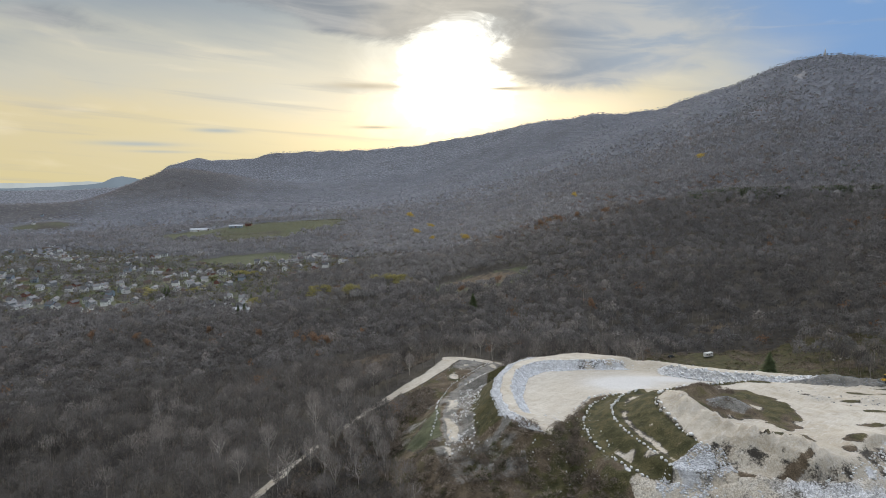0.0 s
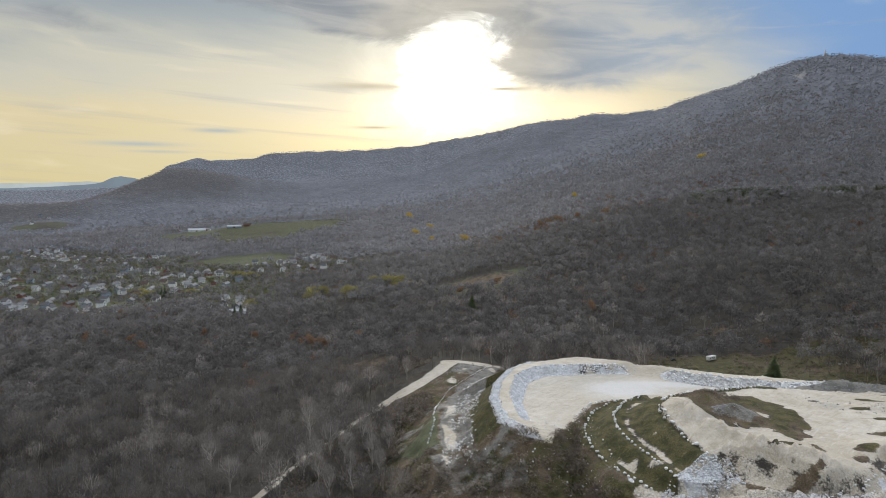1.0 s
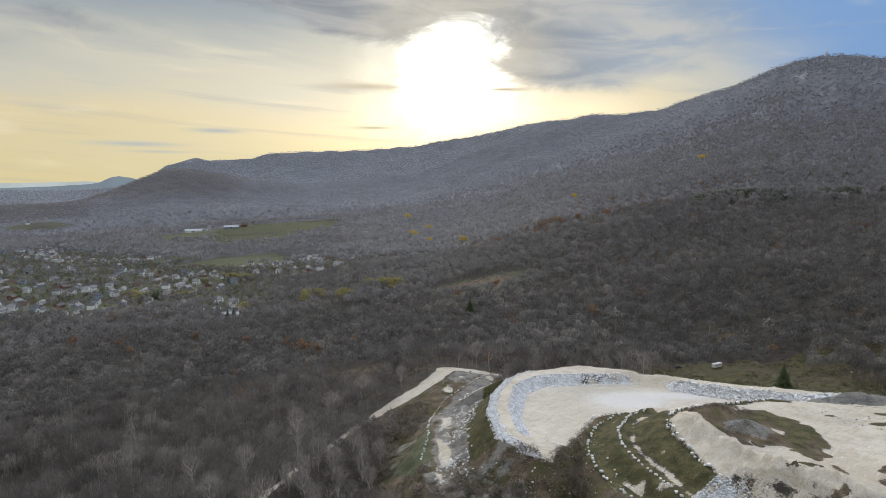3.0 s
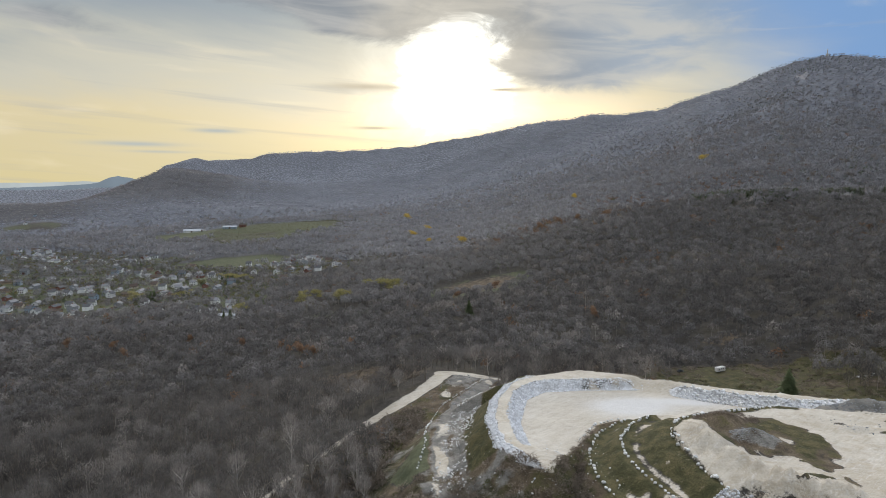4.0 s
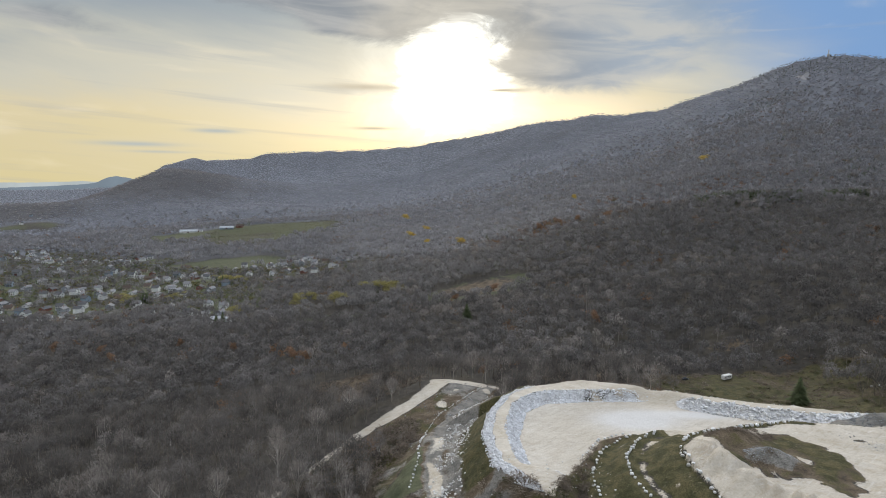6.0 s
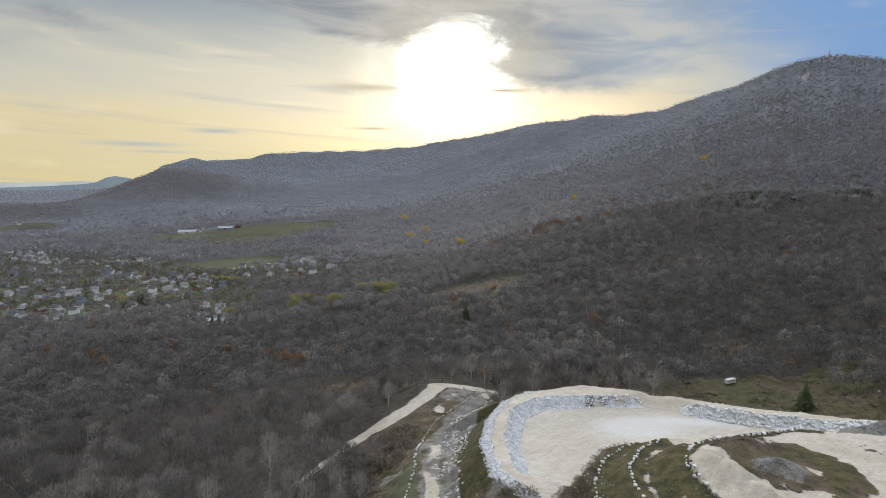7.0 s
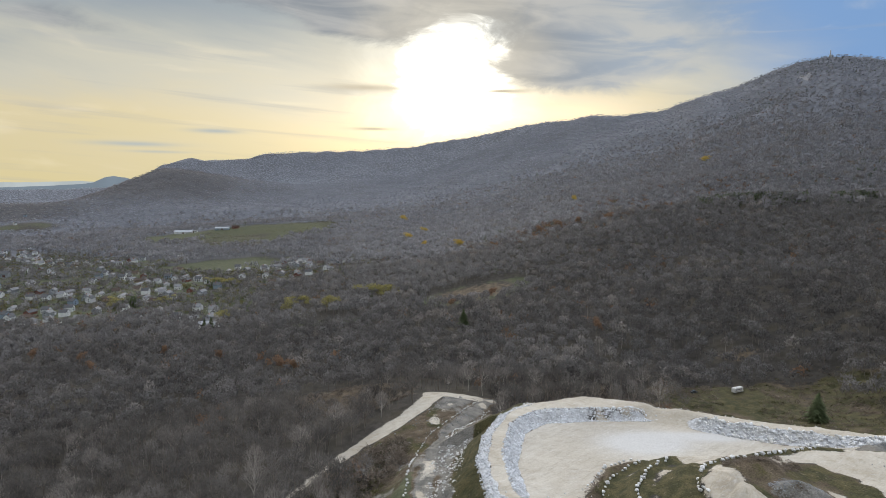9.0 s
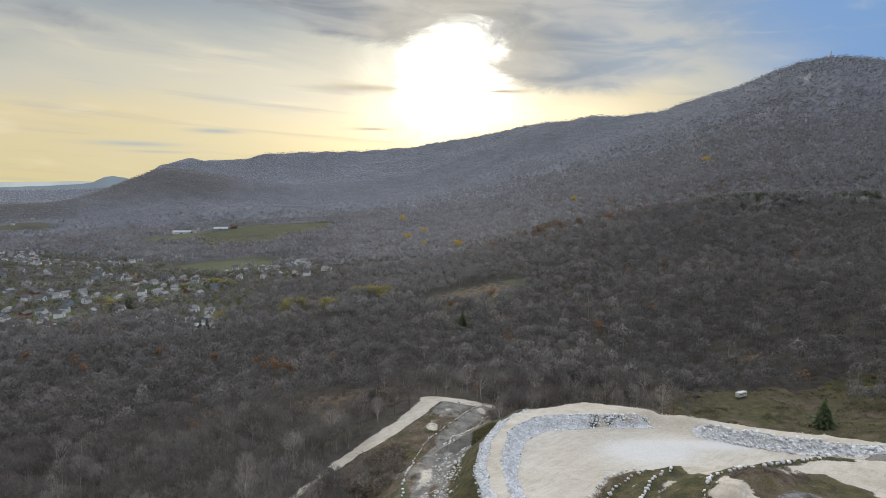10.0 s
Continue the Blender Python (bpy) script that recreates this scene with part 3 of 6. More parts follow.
# single trees: x, y, height, breadth
WILLOWS = [(-62, 738, 20, 1.78), (-50, 742, 17, 1.55), (-109, 688, 21, 1.16), (-213, 678, 14, 1.71), (-150, 700, 17, 1.24), (-305, 926, 15, 2.02), (-290, 922, 14, 1.86), (-320, 935, 14, 1.71), (-330, 800, 13, 2.02), (-395, 815, 15, 1.71), (-140, 722, 16, 1.24)]
GOLDEN = [(-102, 1850, 24, 2.08), (-58, 1310, 20, 1.69), (39, 1062, 20, 1.3), (-20, 1180, 16, 1.43), (640, 1530, 22, 1.56), (300, 1400, 20, 1.43), (-30, 1500, 20, 1.56)]
RUSSETS = [(125, 508, 15, 0.9), (-104, 480, 15, 1.1), (-93, 474, 14, 1.0), (-213, 545, 13, 0.9), (-277, 540, 13, 1.0), (-330, 560, 13, 0.9), (-250, 505, 13, 1.0), (-160, 520, 13, 1.0), (20, 640, 13, 1.0), (60, 660, 13, 1.1),
           (150, 940, 16, 1.3), (180, 950, 16, 1.3), (205, 930, 16, 1.2), (240, 900, 15, 1.2)]
PINES = [(188.5, 343, 15, 1.6), (29, 580, 16, 1.45), (-216, 652, 12, 1.2), (-222, 650, 11, 1.1), (-310, 915, 14, 0.9), (-300, 905, 13, 0.9), (-318, 912, 13, 0.9), (-285, 930, 13, 0.9), (-365, 800, 15, 1.4), (-372, 806, 14, 1.4)]
SINGLE_TREES = WILLOWS + GOLDEN + RUSSETS + PINES
# the stretch of wood beside the track whose trees stand as things of their own
NEAR_STRETCH = [(-128, 212), (-118, 300), (-60, 348), (-30, 350), (-44, 312), (-60, 275), (-76, 230), (-84, 205)]
# pale bare trees along the white track, four builds
PALE_TREES = [[(-52, 318, 17, 1.15), (-62, 285, 16, 1.1), (-40, 340, 17, 1.2), (-28, 364, 14, 1.1), (-30, 262, 16, 0.8), (-48, 236, 15, 0.9), (-150, 330, 15, 1.0)],
              [(-66, 300, 18, 0.95), (-78, 262, 16, 1.1), (-84, 240, 15, 1.2), (-20, 354, 14, 0.9), (-36, 240, 15, 0.8), (-24, 240, 14, 0.8), (-120, 280, 15, 1.1)],
              [(-48, 262, 16, 1.0), (-40, 252, 16, 0.9), (-28, 250, 15, 0.9), (-100, 262, 15, 1.1), (95, 345, 12, 0.8), (-52, 250, 15, 0.8), (-170, 350, 15, 1.0)],
              [(-35, 272, 15, 0.8), (-22, 258, 14, 0.8), (-55, 242, 15, 0.9), (110, 380, 14, 0.8), (60, 372, 12, 0.9), (-42, 228, 14, 0.9), (80, 400, 14, 0.8), (-140, 300, 15, 0.9)]]


# ---------------------------------------------------------------- mesh helpers


def mesh_from(name, verts, faces, mats, mat_index=None, flat=True):
    """A mesh from arrays; faces is an (n, 3) or (n, 4) array."""
    me = bpy.data.meshes.new(name)
    verts, faces = np.asarray(verts, np.float32), np.asarray(faces, np.int32)
    k = faces.shape[1]
    me.vertices.add(len(verts))
    me.vertices.foreach_set("co", verts.ravel())
    me.loops.add(faces.size)
    me.loops.foreach_set("vertex_index", faces.ravel())
    me.polygons.add(len(faces))
    me.polygons.foreach_set("loop_start", np.arange(0, faces.size, k, dtype=np.int32))
    for m in mats if isinstance(mats, (list, tuple)) else [mats]:
        me.materials.append(m)
    if mat_index is not None:
        me.polygons.foreach_set("material_index", np.asarray(mat_index, np.int32))
    me.polygons.foreach_set("use_smooth", np.full(len(faces), not flat))
    me.update(calc_edges=True)
    return me


def part(name, bm, mat, parent, label=""):
    me = bpy.data.meshes.new(name)
    bm.to_mesh(me)
    bm.free()
    me.materials.append(mat)
    ob = new(name, me)
    ob.parent = parent
    return tagged(ob, label)


def box(bm, x0, y0, z0, x1, y1, z1):
    v = [bm.verts.new(p) for p in ((x0, y0, z0), (x1, y0, z0), (x1, y1, z0), (x0, y1, z0), (x0, y0, z1), (x1, y0, z1), (x1, y1, z1), (x0, y1, z1))]
    for f in ((3, 2, 1, 0), (4, 5, 6, 7), (0, 1, 5, 4), (1, 2, 6, 5), (2, 3, 7, 6), (3, 0, 4, 7)):
        bm.faces.new([v[i] for i in f])
    return bm


def boxed(*b):
    return box(bmesh.new(), *b)


# ---------------------------------------------------------------- the ground sheet


def build_ground():
    az = np.concatenate([np.arange(-180, -44, 6.0), np.arange(-43, -16, 0.27), np.arange(-16, 41, 0.2), np.arange(41, 43.1, 0.3), np.arange(46, 180, 6.0)])
    r = [0.2, 4.0, 20, 45, 80, 110, 130]
    while r[-1] < 172:
        r.append(r[-1] + 3)
    while r[-1] < 335:
        r.append(r[-1] + 0.85)
    while r[-1] < 425:
        r.append(r[-1] + 1.3)
    while r[-1] < 4950:
        r.append(r[-1] * 1.0125)
    r = np.array(r)
    A, R = np.meshgrid(np.radians(az), r)
    x, y = (R * np.sin(A)).ravel(), (R * np.cos(A)).ravel()
    z = height(x, y)
    n, m = len(az), len(r)
    i = np.arange(n * m).reshape(m, n)
    a, b = i[:-1], np.roll(i, -1, axis=1)[:-1]
    c, d = np.roll(i, -1, axis=1)[1:], i[1:]
    quads = np.stack([a, b, c, d], -1).reshape(-1, 4)[:, ::-1]
    x, y, z = np.append(x, 0), np.append(y, 0), np.append(z, ground_z(0.0, 0.0))
    me = mesh_from("ground", np.stack([x, y, z], 1), quads, M_GROUND, flat=False)
    ca, cb = np.zeros((len(x), 3), np.float32), np.zeros((len(x), 3), np.float32)
    w = field_weight(x, y)
    town = within(x, y, VILLAGE)
    w_far = w * np.where(y > 1000, np.clip(0.72 + 0.9 * fbm(x, y, 90, 3), 0, 1), 1)
    lawn = np.maximum(w_far, np.where(town, 0.52 + 0.8 * fbm(x, y, 60, 3), 0))
    d = line_dist(x, y, ROAD) + 1.1 * fbm(x, y, 9, 3)
    tan_land = smooth(y, 650, 600)
    cb[:, 1] = lawn * (1 - 0.70 * tan_land)
    dry = lawn * tan_land * 0.55
    gravel = smooth(d, 4.2, 2.6) * 0.3
    wid = 0.66 + 0.84 * smooth(y, 300, 345)
    sand = smooth(d / wid, 3.8, 2.4) * np.clip(0.78 + 0.7 * fbm(x, y, 11, 3) + 0.3 * smooth(y, 300, 330), 0, 1)
    q = np.where(in_quarry_box(x, y))[0]
    z2, k = quarry_levels(x[q], y[q])
    X, Y, n1, n2 = x[q], y[q], k["n1"], k["n2"]
    s, g_, ru, gr, so = (np.zeros(len(q)) for _ in range(5))
    j1, j2 = 2.2 * n1 + 1.2 * n2, 1.2 * n1 + 0.8 * n2
    s[k["in_p"]] = 1
    rim = k["in_r"] & ~k["in_p"]
    bank = rim & (k["dp"] < 5.2 + j2) & (X < 185)
    ru[bank] = np.where(X < 100, smooth(X, 97, 88), smooth(X, 104, 110))[bank]
    s[bank] = 0.9 * (1 - ru[bank])
    ramp_way = bank & (X > 93) & (X < 106)
    ru[ramp_way], s[ramp_way] = 0, 1
    trk = rim & ~bank
    s[trk] = 0.9
    outer_rub = trk & (k["dr"] < 3.4 + j2) & (X < 36) & (Y < 300)
    ru[outer_rub], s[outer_rub] = 1, 0
    dull = smooth(X, 58, 76) * smooth(X, 98, 84) * np.clip(0.75 + 1.2 * n2, 0, 1)
    s[bank] = np.maximum(s, 0.55 * dull)[bank]
    ru[bank] = (ru * (1 - 0.75 * dull))[bank]
    a_ = k["in_a"] & ~k["in_r"]
    s[a_] = 0.85 + 0.15 * n1[a_]
    turf = [(92, 239), (101, 244), (109, 246), (123, 244), (132, 233), (132, 219), (127, 204), (118, 199), (115, 207), (108, 210), (99, 212), (95, 218), (94, 228)]
    inside, dist = within(X, Y, turf), line_dist(X, Y, turf, True)
    pm = a_ & (np.where(inside, dist, -dist) + 4 * n1 + 4.5 * n2 > 0.4)
    pm &= bump_at(X, Y, 118, 222, 3.0, 4.5) + 0.45 * n2 < 0.7
    weeds = np.maximum.reduce([bump_at(X, Y, 150, 208, 14, 3), bump_at(X, Y, 104, 188, 8, 2.5), bump_at(X, Y, 121, 195, 4, 7), bump_at(X, Y, 135, 191, 10, 3.5), bump_at(X, Y, 165, 222, 10, 2), bump_at(X, Y, 148, 240, 9, 2), bump_at(X, Y, 172, 243, 14, 2), bump_at(X, Y, 160, 232, 7, 1.5), bump_at(X, Y, 116, 197, 9, 2.5)])
    pm |= a_ & (weeds + 0.5 * n1 + 0.6 * n2 > 0.84)
    so[pm], s[pm] = 0.8 + 0.3 * n2[pm], 0.05
    g_[pm] = 0.62 + 0.8 * n1[pm] + 0.3 * n2[pm]
    mound = a_ & (bump_at(X, Y, 103, 235, 8, 6) + 0.2 * n2 > 0.5)
    g_[mound], so[mound], s[mound] = 0.12 + 0.5 * n2[mound], 1.0, 0
    heap = a_ & (bump_at(X, Y, 107, 221.5, 8.5, 6.5) + 0.25 * n2 > 0.38)
    gr[heap], g_[heap], so[heap], s[heap] = 0.62, 0.05, 0.9, 0
    edge_a = a_ & (k["da"] < 2.4 + n2) & (X < 140) & (Y > 228)
    g_[edge_a], s[edge_a] = 0.9, 0
    cut = Y < 183.5 + (X - 66) * 0.44 + j2 - 7 * smooth(X, 77, 64)
    ter = k["in_c"] & ~k["in_a"] & ~k["in_r"]
    g_[ter] = 0.95
    back = ter & (X > 88) & (Y > 235) & (k["da"] > 2.0 + n2)
    g_[back], s[back] = 0.15 + 0.4 * n1[back], 0.8
    ledge_b = ter & k["in_b"] & (k["sab"] > 0.66 + 0.15 * n2) & (k["sab"] < 0.80) & (n1 > -0.12) & (X < 86)
    ledge_c = ter & ~k["in_b"] & (k["sbc"] > 0.55 + 0.2 * n2) & (k["sbc"] < 0.78) & (n1 > 0.30) & (X < 80)
    worn = ter & (n1 + 0.9 * n2 > 0.55)
    for mk in (ledge_b, ledge_c, worn):
        g_[mk], s[mk] = 0.15, 0.62
    south = ter & cut
    face = X > 87
    g_[south], so[south] = 0.0, np.where(face, 0.55 + 0.6 * n1, 0.4)[south]
    s[south] = np.where(face, 0.62 + 0.6 * n2, 0.45)[south]
    gr[south] = np.where(face, 0.42 + 0.7 * n1, 0.75)[south]
    ru[south & (n2 > np.where(face, 0.35, 0.15))] = 0.85
    out = k["outside"] & k["heap"]
    so[out], g_[out] = 0.8, 0.35 + 0.8 * n1[out]
    nook = k["outside"] & (X > 40) & (X < 70) & (Y > 205) & (Y < 268)
    so[nook], g_[nook] = 0.9, 0.45 + 0.6 * n1[nook]
    wst = out & (X < 48) & (Y > 205)
    dj = k["dr"] + j1
    g_[wst & (dj < 10) & (Y > 230)] = 0.85
    low_w = wst & (dj < 12) & (Y <= 232)
    gr[low_w], g_[low_w] = 0.45 + 0.7 * n2[low_w], 0.3 + 0.7 * n1[low_w]
    rubw = wst & (dj >= 9) & (dj < 17)
    gr[rubw], g_[rubw], so[rubw] = 0.62 + 0.5 * n2[rubw], 0.45 + 0.8 * n1[rubw], 0.7
    ben = wst & (dj >= 16) & (dj < 27)
    gr[ben], so[ben] = 0.66 + 0.5 * n2[ben], 0.6
    gl = wst & within(X, Y, [(-1, 280), (-16, 250), (-8, 238), (0, 244)])
    cb[q[gl], 1] = 1.0
    g_[gl], so[gl], gr[gl] = 0, 0, 0
    rough_w = wst & (dj >= 27) & ~gl
    so[rough_w], gr[rough_w] = 0.6, 0.2 + 0.6 * n1[rough_w]
    bd = line_dist(X, Y, BENCH) + j2
    s[(bd < 1.6 + 1.5 * n1) & (Y < 305) & (n2 > -0.05)] = 0.7
    gr[(bd < 6) & (Y >= 295)] = 0.9
    cliff = out & (X >= 60) & (Y < 205)
    ru[cliff & (n1 > 0.25)] = 0.8
    gr[cliff] = 0.40 + 0.5 * n2[cliff]
    so[cliff] = 0.6
    s[cliff & (n1 < 0.15)] = 0.62
    sandy = cliff & (X > 89 + 6 * n2)
    s[sandy], gr[sandy], ru[sandy], so[sandy] = 0.46 + 0.5 * n2[sandy], 0.62, 0.35 + 0.7 * n1[sandy], 0.9
    fringe = line_dist(X, Y, [(87, 184), (94, 179), (101, 176), (110, 176), (120, 185), (137, 190)]) + 2.0 * n1 + 3.2 * n2
    fringe = (fringe < -0.2) & (X > 86) & (n2 < 0.25) & (a_ | out | south)
    so[fringe], g_[fringe], s[fringe], ru[fringe], gr[fringe] = 0.95, 0.4 + 0.8 * n2[fringe], 0.05, 0.0, 0.2
    stock = line_dist(X, Y, GREY_HEAP) + n2 < 5.2
    s[stock], ru[stock], gr[stock], so[stock] = 0.0, 0.0, 1.0, 0.0
    swr = out & (X > 30) & (X < 66) & (Y < 250)
    so[swr], gr[swr], g_[swr] = 0.8, 0.10 + 0.6 * n1[swr], 0.60 + 0.7 * n2[swr]
    lea = within(X, Y, [(112, 300), (118, 380), (150, 410), (240, 405), (300, 375), (300, 262), (200, 268)]) & ~k["in_r"] & (k["dr"] > 2)
    g_[lea], so[lea] = 0.85 + 0.9 * n1[lea], 0.75 + 0.5 * n2[lea]
    yard = within(X, Y, YARD)
    gr[yard], so[yard] = 0.62 + 0.4 * n1[yard], 0.9
    strip = yard & (np.abs(line_dist(X, Y, ROAD) - 13) < 1.2 + j2) & (n2 > -0.1) & (Y > 320)
    s[strip] = 0.6
    td = line_dist(X, Y, GRAVEL_TRACK) + 0.7 * n2
    part_yard = yard & (td > 4.5)
    gr[part_yard], g_[part_yard], so[part_yard] = 0.40 + 0.8 * n1[part_yard], 0.32 + 0.9 * n2[part_yard], 0.8
    verge = (td >= 2.6) & (td < 5.0) & (Y > 232) & (X < 40)
    gr[verge], so[verge], g_[verge], s[verge] = 0.42 + 0.5 * n2[verge], 0.85, 0.30 + 0.7 * n1[verge], 0.0
    on = (td < 2.6) & (Y > 236)
    gr[on], so[on], g_[on], ru[on] = 1.0, 0.2, 0.0, 0.0
    s[on] = np.where(Y < 287, 0.62 + 0.6 * n2, 0.15)[on]
    pads = np.maximum.reduce([bump_at(X, Y, 7, 344, 3.0, 4.5), bump_at(X, Y, 31, 367, 2.0, 6.0), bump_at(X, Y, 36, 376, 3.0, 3.0)]) + 0.3 * n2 > 0.5
    s[pads] = 0.85
    hd = line_dist(X, Y, HAUL) + j2
    s[(hd < 5)] = 0.9
    earth = np.maximum(bump_at(x, y, -40, 401, 36, 24), np.maximum(bump_at(x, y, 205, 456, 17, 6), 0.7 * bump_at(x, y, 44, 700, 52, 32)))
    cb[:, 2] = np.maximum(earth * 1.2, dry)
    cb[:, 1] = cb[:, 1] * (earth < 0.35)
    paved = np.zeros(len(x))
    for street in STREETS:
        paved = np.maximum(paved, smooth(line_dist(x, y, street), 5.5, 3.0) * 0.75)
    ca[:, 0], cb[:, 0] = sand, gravel
    ca[q, 0] = np.maximum(ca[q, 0], s)
    ca[q, 1], ca[q, 2] = g_, ru
    cb[q, 0] = np.maximum(cb[q, 0], gr)
    cb[q, 2] = np.maximum(cb[q, 2], so)
    cc = np.zeros((len(x), 3), np.float32)
    # haze colour grows with distance, weaker on the brown hills
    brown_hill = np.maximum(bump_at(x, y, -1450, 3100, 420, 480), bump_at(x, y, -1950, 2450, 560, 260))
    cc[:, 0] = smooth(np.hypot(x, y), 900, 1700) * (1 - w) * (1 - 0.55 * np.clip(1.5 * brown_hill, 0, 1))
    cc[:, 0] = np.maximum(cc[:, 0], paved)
    cc[:, 1] = 0.36 * within(x, y, PIT) + bump_at(x, y, 84, 279, 15, 9) * 0.9 + 0.7 * bump_at(x, y, 112, 284, 16, 4)
    cc[:, 2] = 0.95 * bump_at(x, y, 1255, 2205, 13, 45) + 0.9 * bump_at(x, y, 1285, 2225, 16, 22) + 0.8 * bump_at(x, y, 1590, 2400, 45, 18)
    for arr in (ca, cb):
        grid = arr[:-1].reshape(m, n, 3)
        soft = grid.copy()
        soft[1:-1] = grid[1:-1] * 0.5 + grid[:-2] * 0.25 + grid[2:] * 0.25
        grid[:, 1:-1] = soft[:, 1:-1] * 0.5 + soft[:, :-2] * 0.25 + soft[:, 2:] * 0.25
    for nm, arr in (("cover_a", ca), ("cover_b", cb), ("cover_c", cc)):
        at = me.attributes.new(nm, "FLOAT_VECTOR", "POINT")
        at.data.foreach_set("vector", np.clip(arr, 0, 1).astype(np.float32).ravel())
    ob = new("ground", me)
    tagged(ob, "rolling wooded land with leaf litter, fields and white quarry sand", "ground", kind="structure")


build_ground()

# ---------------------------------------------------------------- rocks
RNG = np.random.default_rng(7)


def rock_arrays(seed, flat_z=0.75):
    """A rough block of unit size with broken faces: an icosahedron pushed about and cut."""
    rng = np.random.default_rng(seed)
    bm = bmesh.new()
    bmesh.ops.create_icosphere(bm, subdivisions=1, radius=0.5)
    v = np.array([p.co[:] for p in bm.verts])
    f = np.array([[q.index for q in t.verts] for t in bm.faces])
    bm.free()
    for _ in range(7):
        n = rng.normal(size=3)
        n /= np.linalg.norm(n)
        h = rng.uniform(0.28, 0.42)
        over = v @ n - h
        v = v - np.where(over > 0, over, 0)[:, None] * n
    v *= rng.uniform(0.75, 1.2, 3) * (1, 1, flat_z)
    v += rng.normal(0, 0.02, v.shape)
    return v, f


ROCKS = [rock_arrays(s) for s in range(8)]


def rock_mesh(i, mat):
    v, f = ROCKS[i]
    return mesh_from("boulder", v, f, mat)


def rubble(name, xs, ys, sizes, mat, label, sink=0.25):
    """Many stones joined into one mesh."""
    z = height(xs, ys)
    V, F, n = [], [], 0
    for x, y, h, s in zip(xs, ys, z, sizes):
        v, f = ROCKS[RNG.integers(8)]
        a = RNG.uniform(0, 6.28)
        c, t = math.cos(a) * s, math.sin(a) * s
        V.append(np.stack([x + v[:, 0] * c - v[:, 1] * t, y + v[:, 0] * t + v[:, 1] * c, h + v[:, 2] * s + s * (0.35 - sink)], 1))
        F.append(f + n)
        n += len(v)
    ob = new(name, mesh_from(name, np.concatenate(V), np.concatenate(F), mat))
    return tagged(ob, label, "rubble", kind="stuff")


def along(pts, step):
    """Points every step metres along a line."""
    out, rest = [], 0.0
    for (ax, ay), (bx, by) in zip(pts, pts[1:]):
        d = math.hypot(bx - ax, by - ay)
        s = rest
        while s < d:
            out.append((ax + (bx - ax) * s / d, ay + (by - ay) * s / d))
            s += step
        rest = s - d
    return out


BOULDERS = [rock_mesh(i, M_ROCK) for i in range(8)]


def boulder_row(pts, step, lo, hi, label, group):
    for x, y in along(pts, step):
        if RNG.random() < 0.06:
            continue
        x, y, s = x + RNG.normal(0, 0.25), y + RNG.normal(0, 0.25), RNG.uniform(lo, hi)
        ob = new("boulder", BOULDERS[RNG.integers(8)])
        ob.matrix_world = pose(x, y, ground_z(x, y) + 0.22 * s, 0, 0, RNG.uniform(0, 360)) @ Matrix.Diagonal((s, s * RNG.uniform(0.8, 1.1), s, 1))
        tagged(ob, label, "boulder", group)


boulder_row(ROW_A + [(104, 247), (118, 251), (134, 255)], 2.3, 1.1, 2.1, "white marble boulder set along a grassy terrace edge", "boulders along the top terrace")
boulder_row(ROW_B, 2.3, 1.0, 1.9, "white marble boulder set along a grassy terrace edge", "boulders along the middle terrace")
boulder_row(ROW_C, 2.3, 1.0, 1.9, "white marble boulder set along a grassy terrace edge", "boulders along the low terrace")
boulder_row([(56, 247), (65, 260), (75, 265)], 2.2, 0.8, 1.7, "white marble boulder beside the sand pit's edge", "boulders at the pit's edge")
boulder_row([(-5, 245), (-3, 262), (-3, 283), (-1, 300)], 2.4, 0.9, 1.6, "white boulder beside the gravel bench track", "boulders along the bench track")
boulder_row([(-2, 306), (-0.5, 315), (4, 330), (14.5, 347), (28, 371)], 1.8, 0.7, 1.4, "pale boulder in a row between road and track", "boulders between road and track")
boulder_row([(12, 290), (15, 312), (21, 331), (33, 360)], 1.7, 0.7, 1.4, "pale boulder between the gravel tracks", "boulders between the tracks")


boulder_row([(24, 238), (28, 228), (33, 219), (40, 210)], 1.1, 0.45, 0.9, "small white stone in the kerb below the pit", "kerb stones below the pit")


def clumped(x, y, count):
    """Keeps stones in drifts, so that they lie unevenly."""
    ok = fbm(x, y, 7, 3) + RNG.uniform(-0.35, 0.35, len(x)) > 0.0
    return x[ok][:count], y[ok][:count]


def scatter_in(poly, count, size_lo, size_hi, power=2.0):
    xs0, ys0 = [p[0] for p in poly], [p[1] for p in poly]
    x, y = RNG.uniform(min(xs0), max(xs0), count * 6), RNG.uniform(min(ys0), max(ys0), count * 6)
    ok = within(x, y, poly)
    x, y = x[ok], y[ok]
    x, y = clumped(x, y, count)
    return x, y, size_lo + (size_hi - size_lo) * RNG.random(len(x)) ** power


def band(line, off_lo, off_hi, count, lo, hi, power=2.0):
    """Stones scattered in a band to the right-hand side of a line."""
    p = np.array(along(line, 0.5))
    t = np.gradient(p, axis=0)
    t /= np.linalg.norm(t, axis=1)[:, None]
    i = RNG.integers(0, len(p), count)
    o = RNG.uniform(off_lo, off_hi, count)
    return p[i, 0] + t[i, 1] * o, p[i, 1] - t[i, 0] * o, lo + (hi - lo) * RNG.random(count) ** power


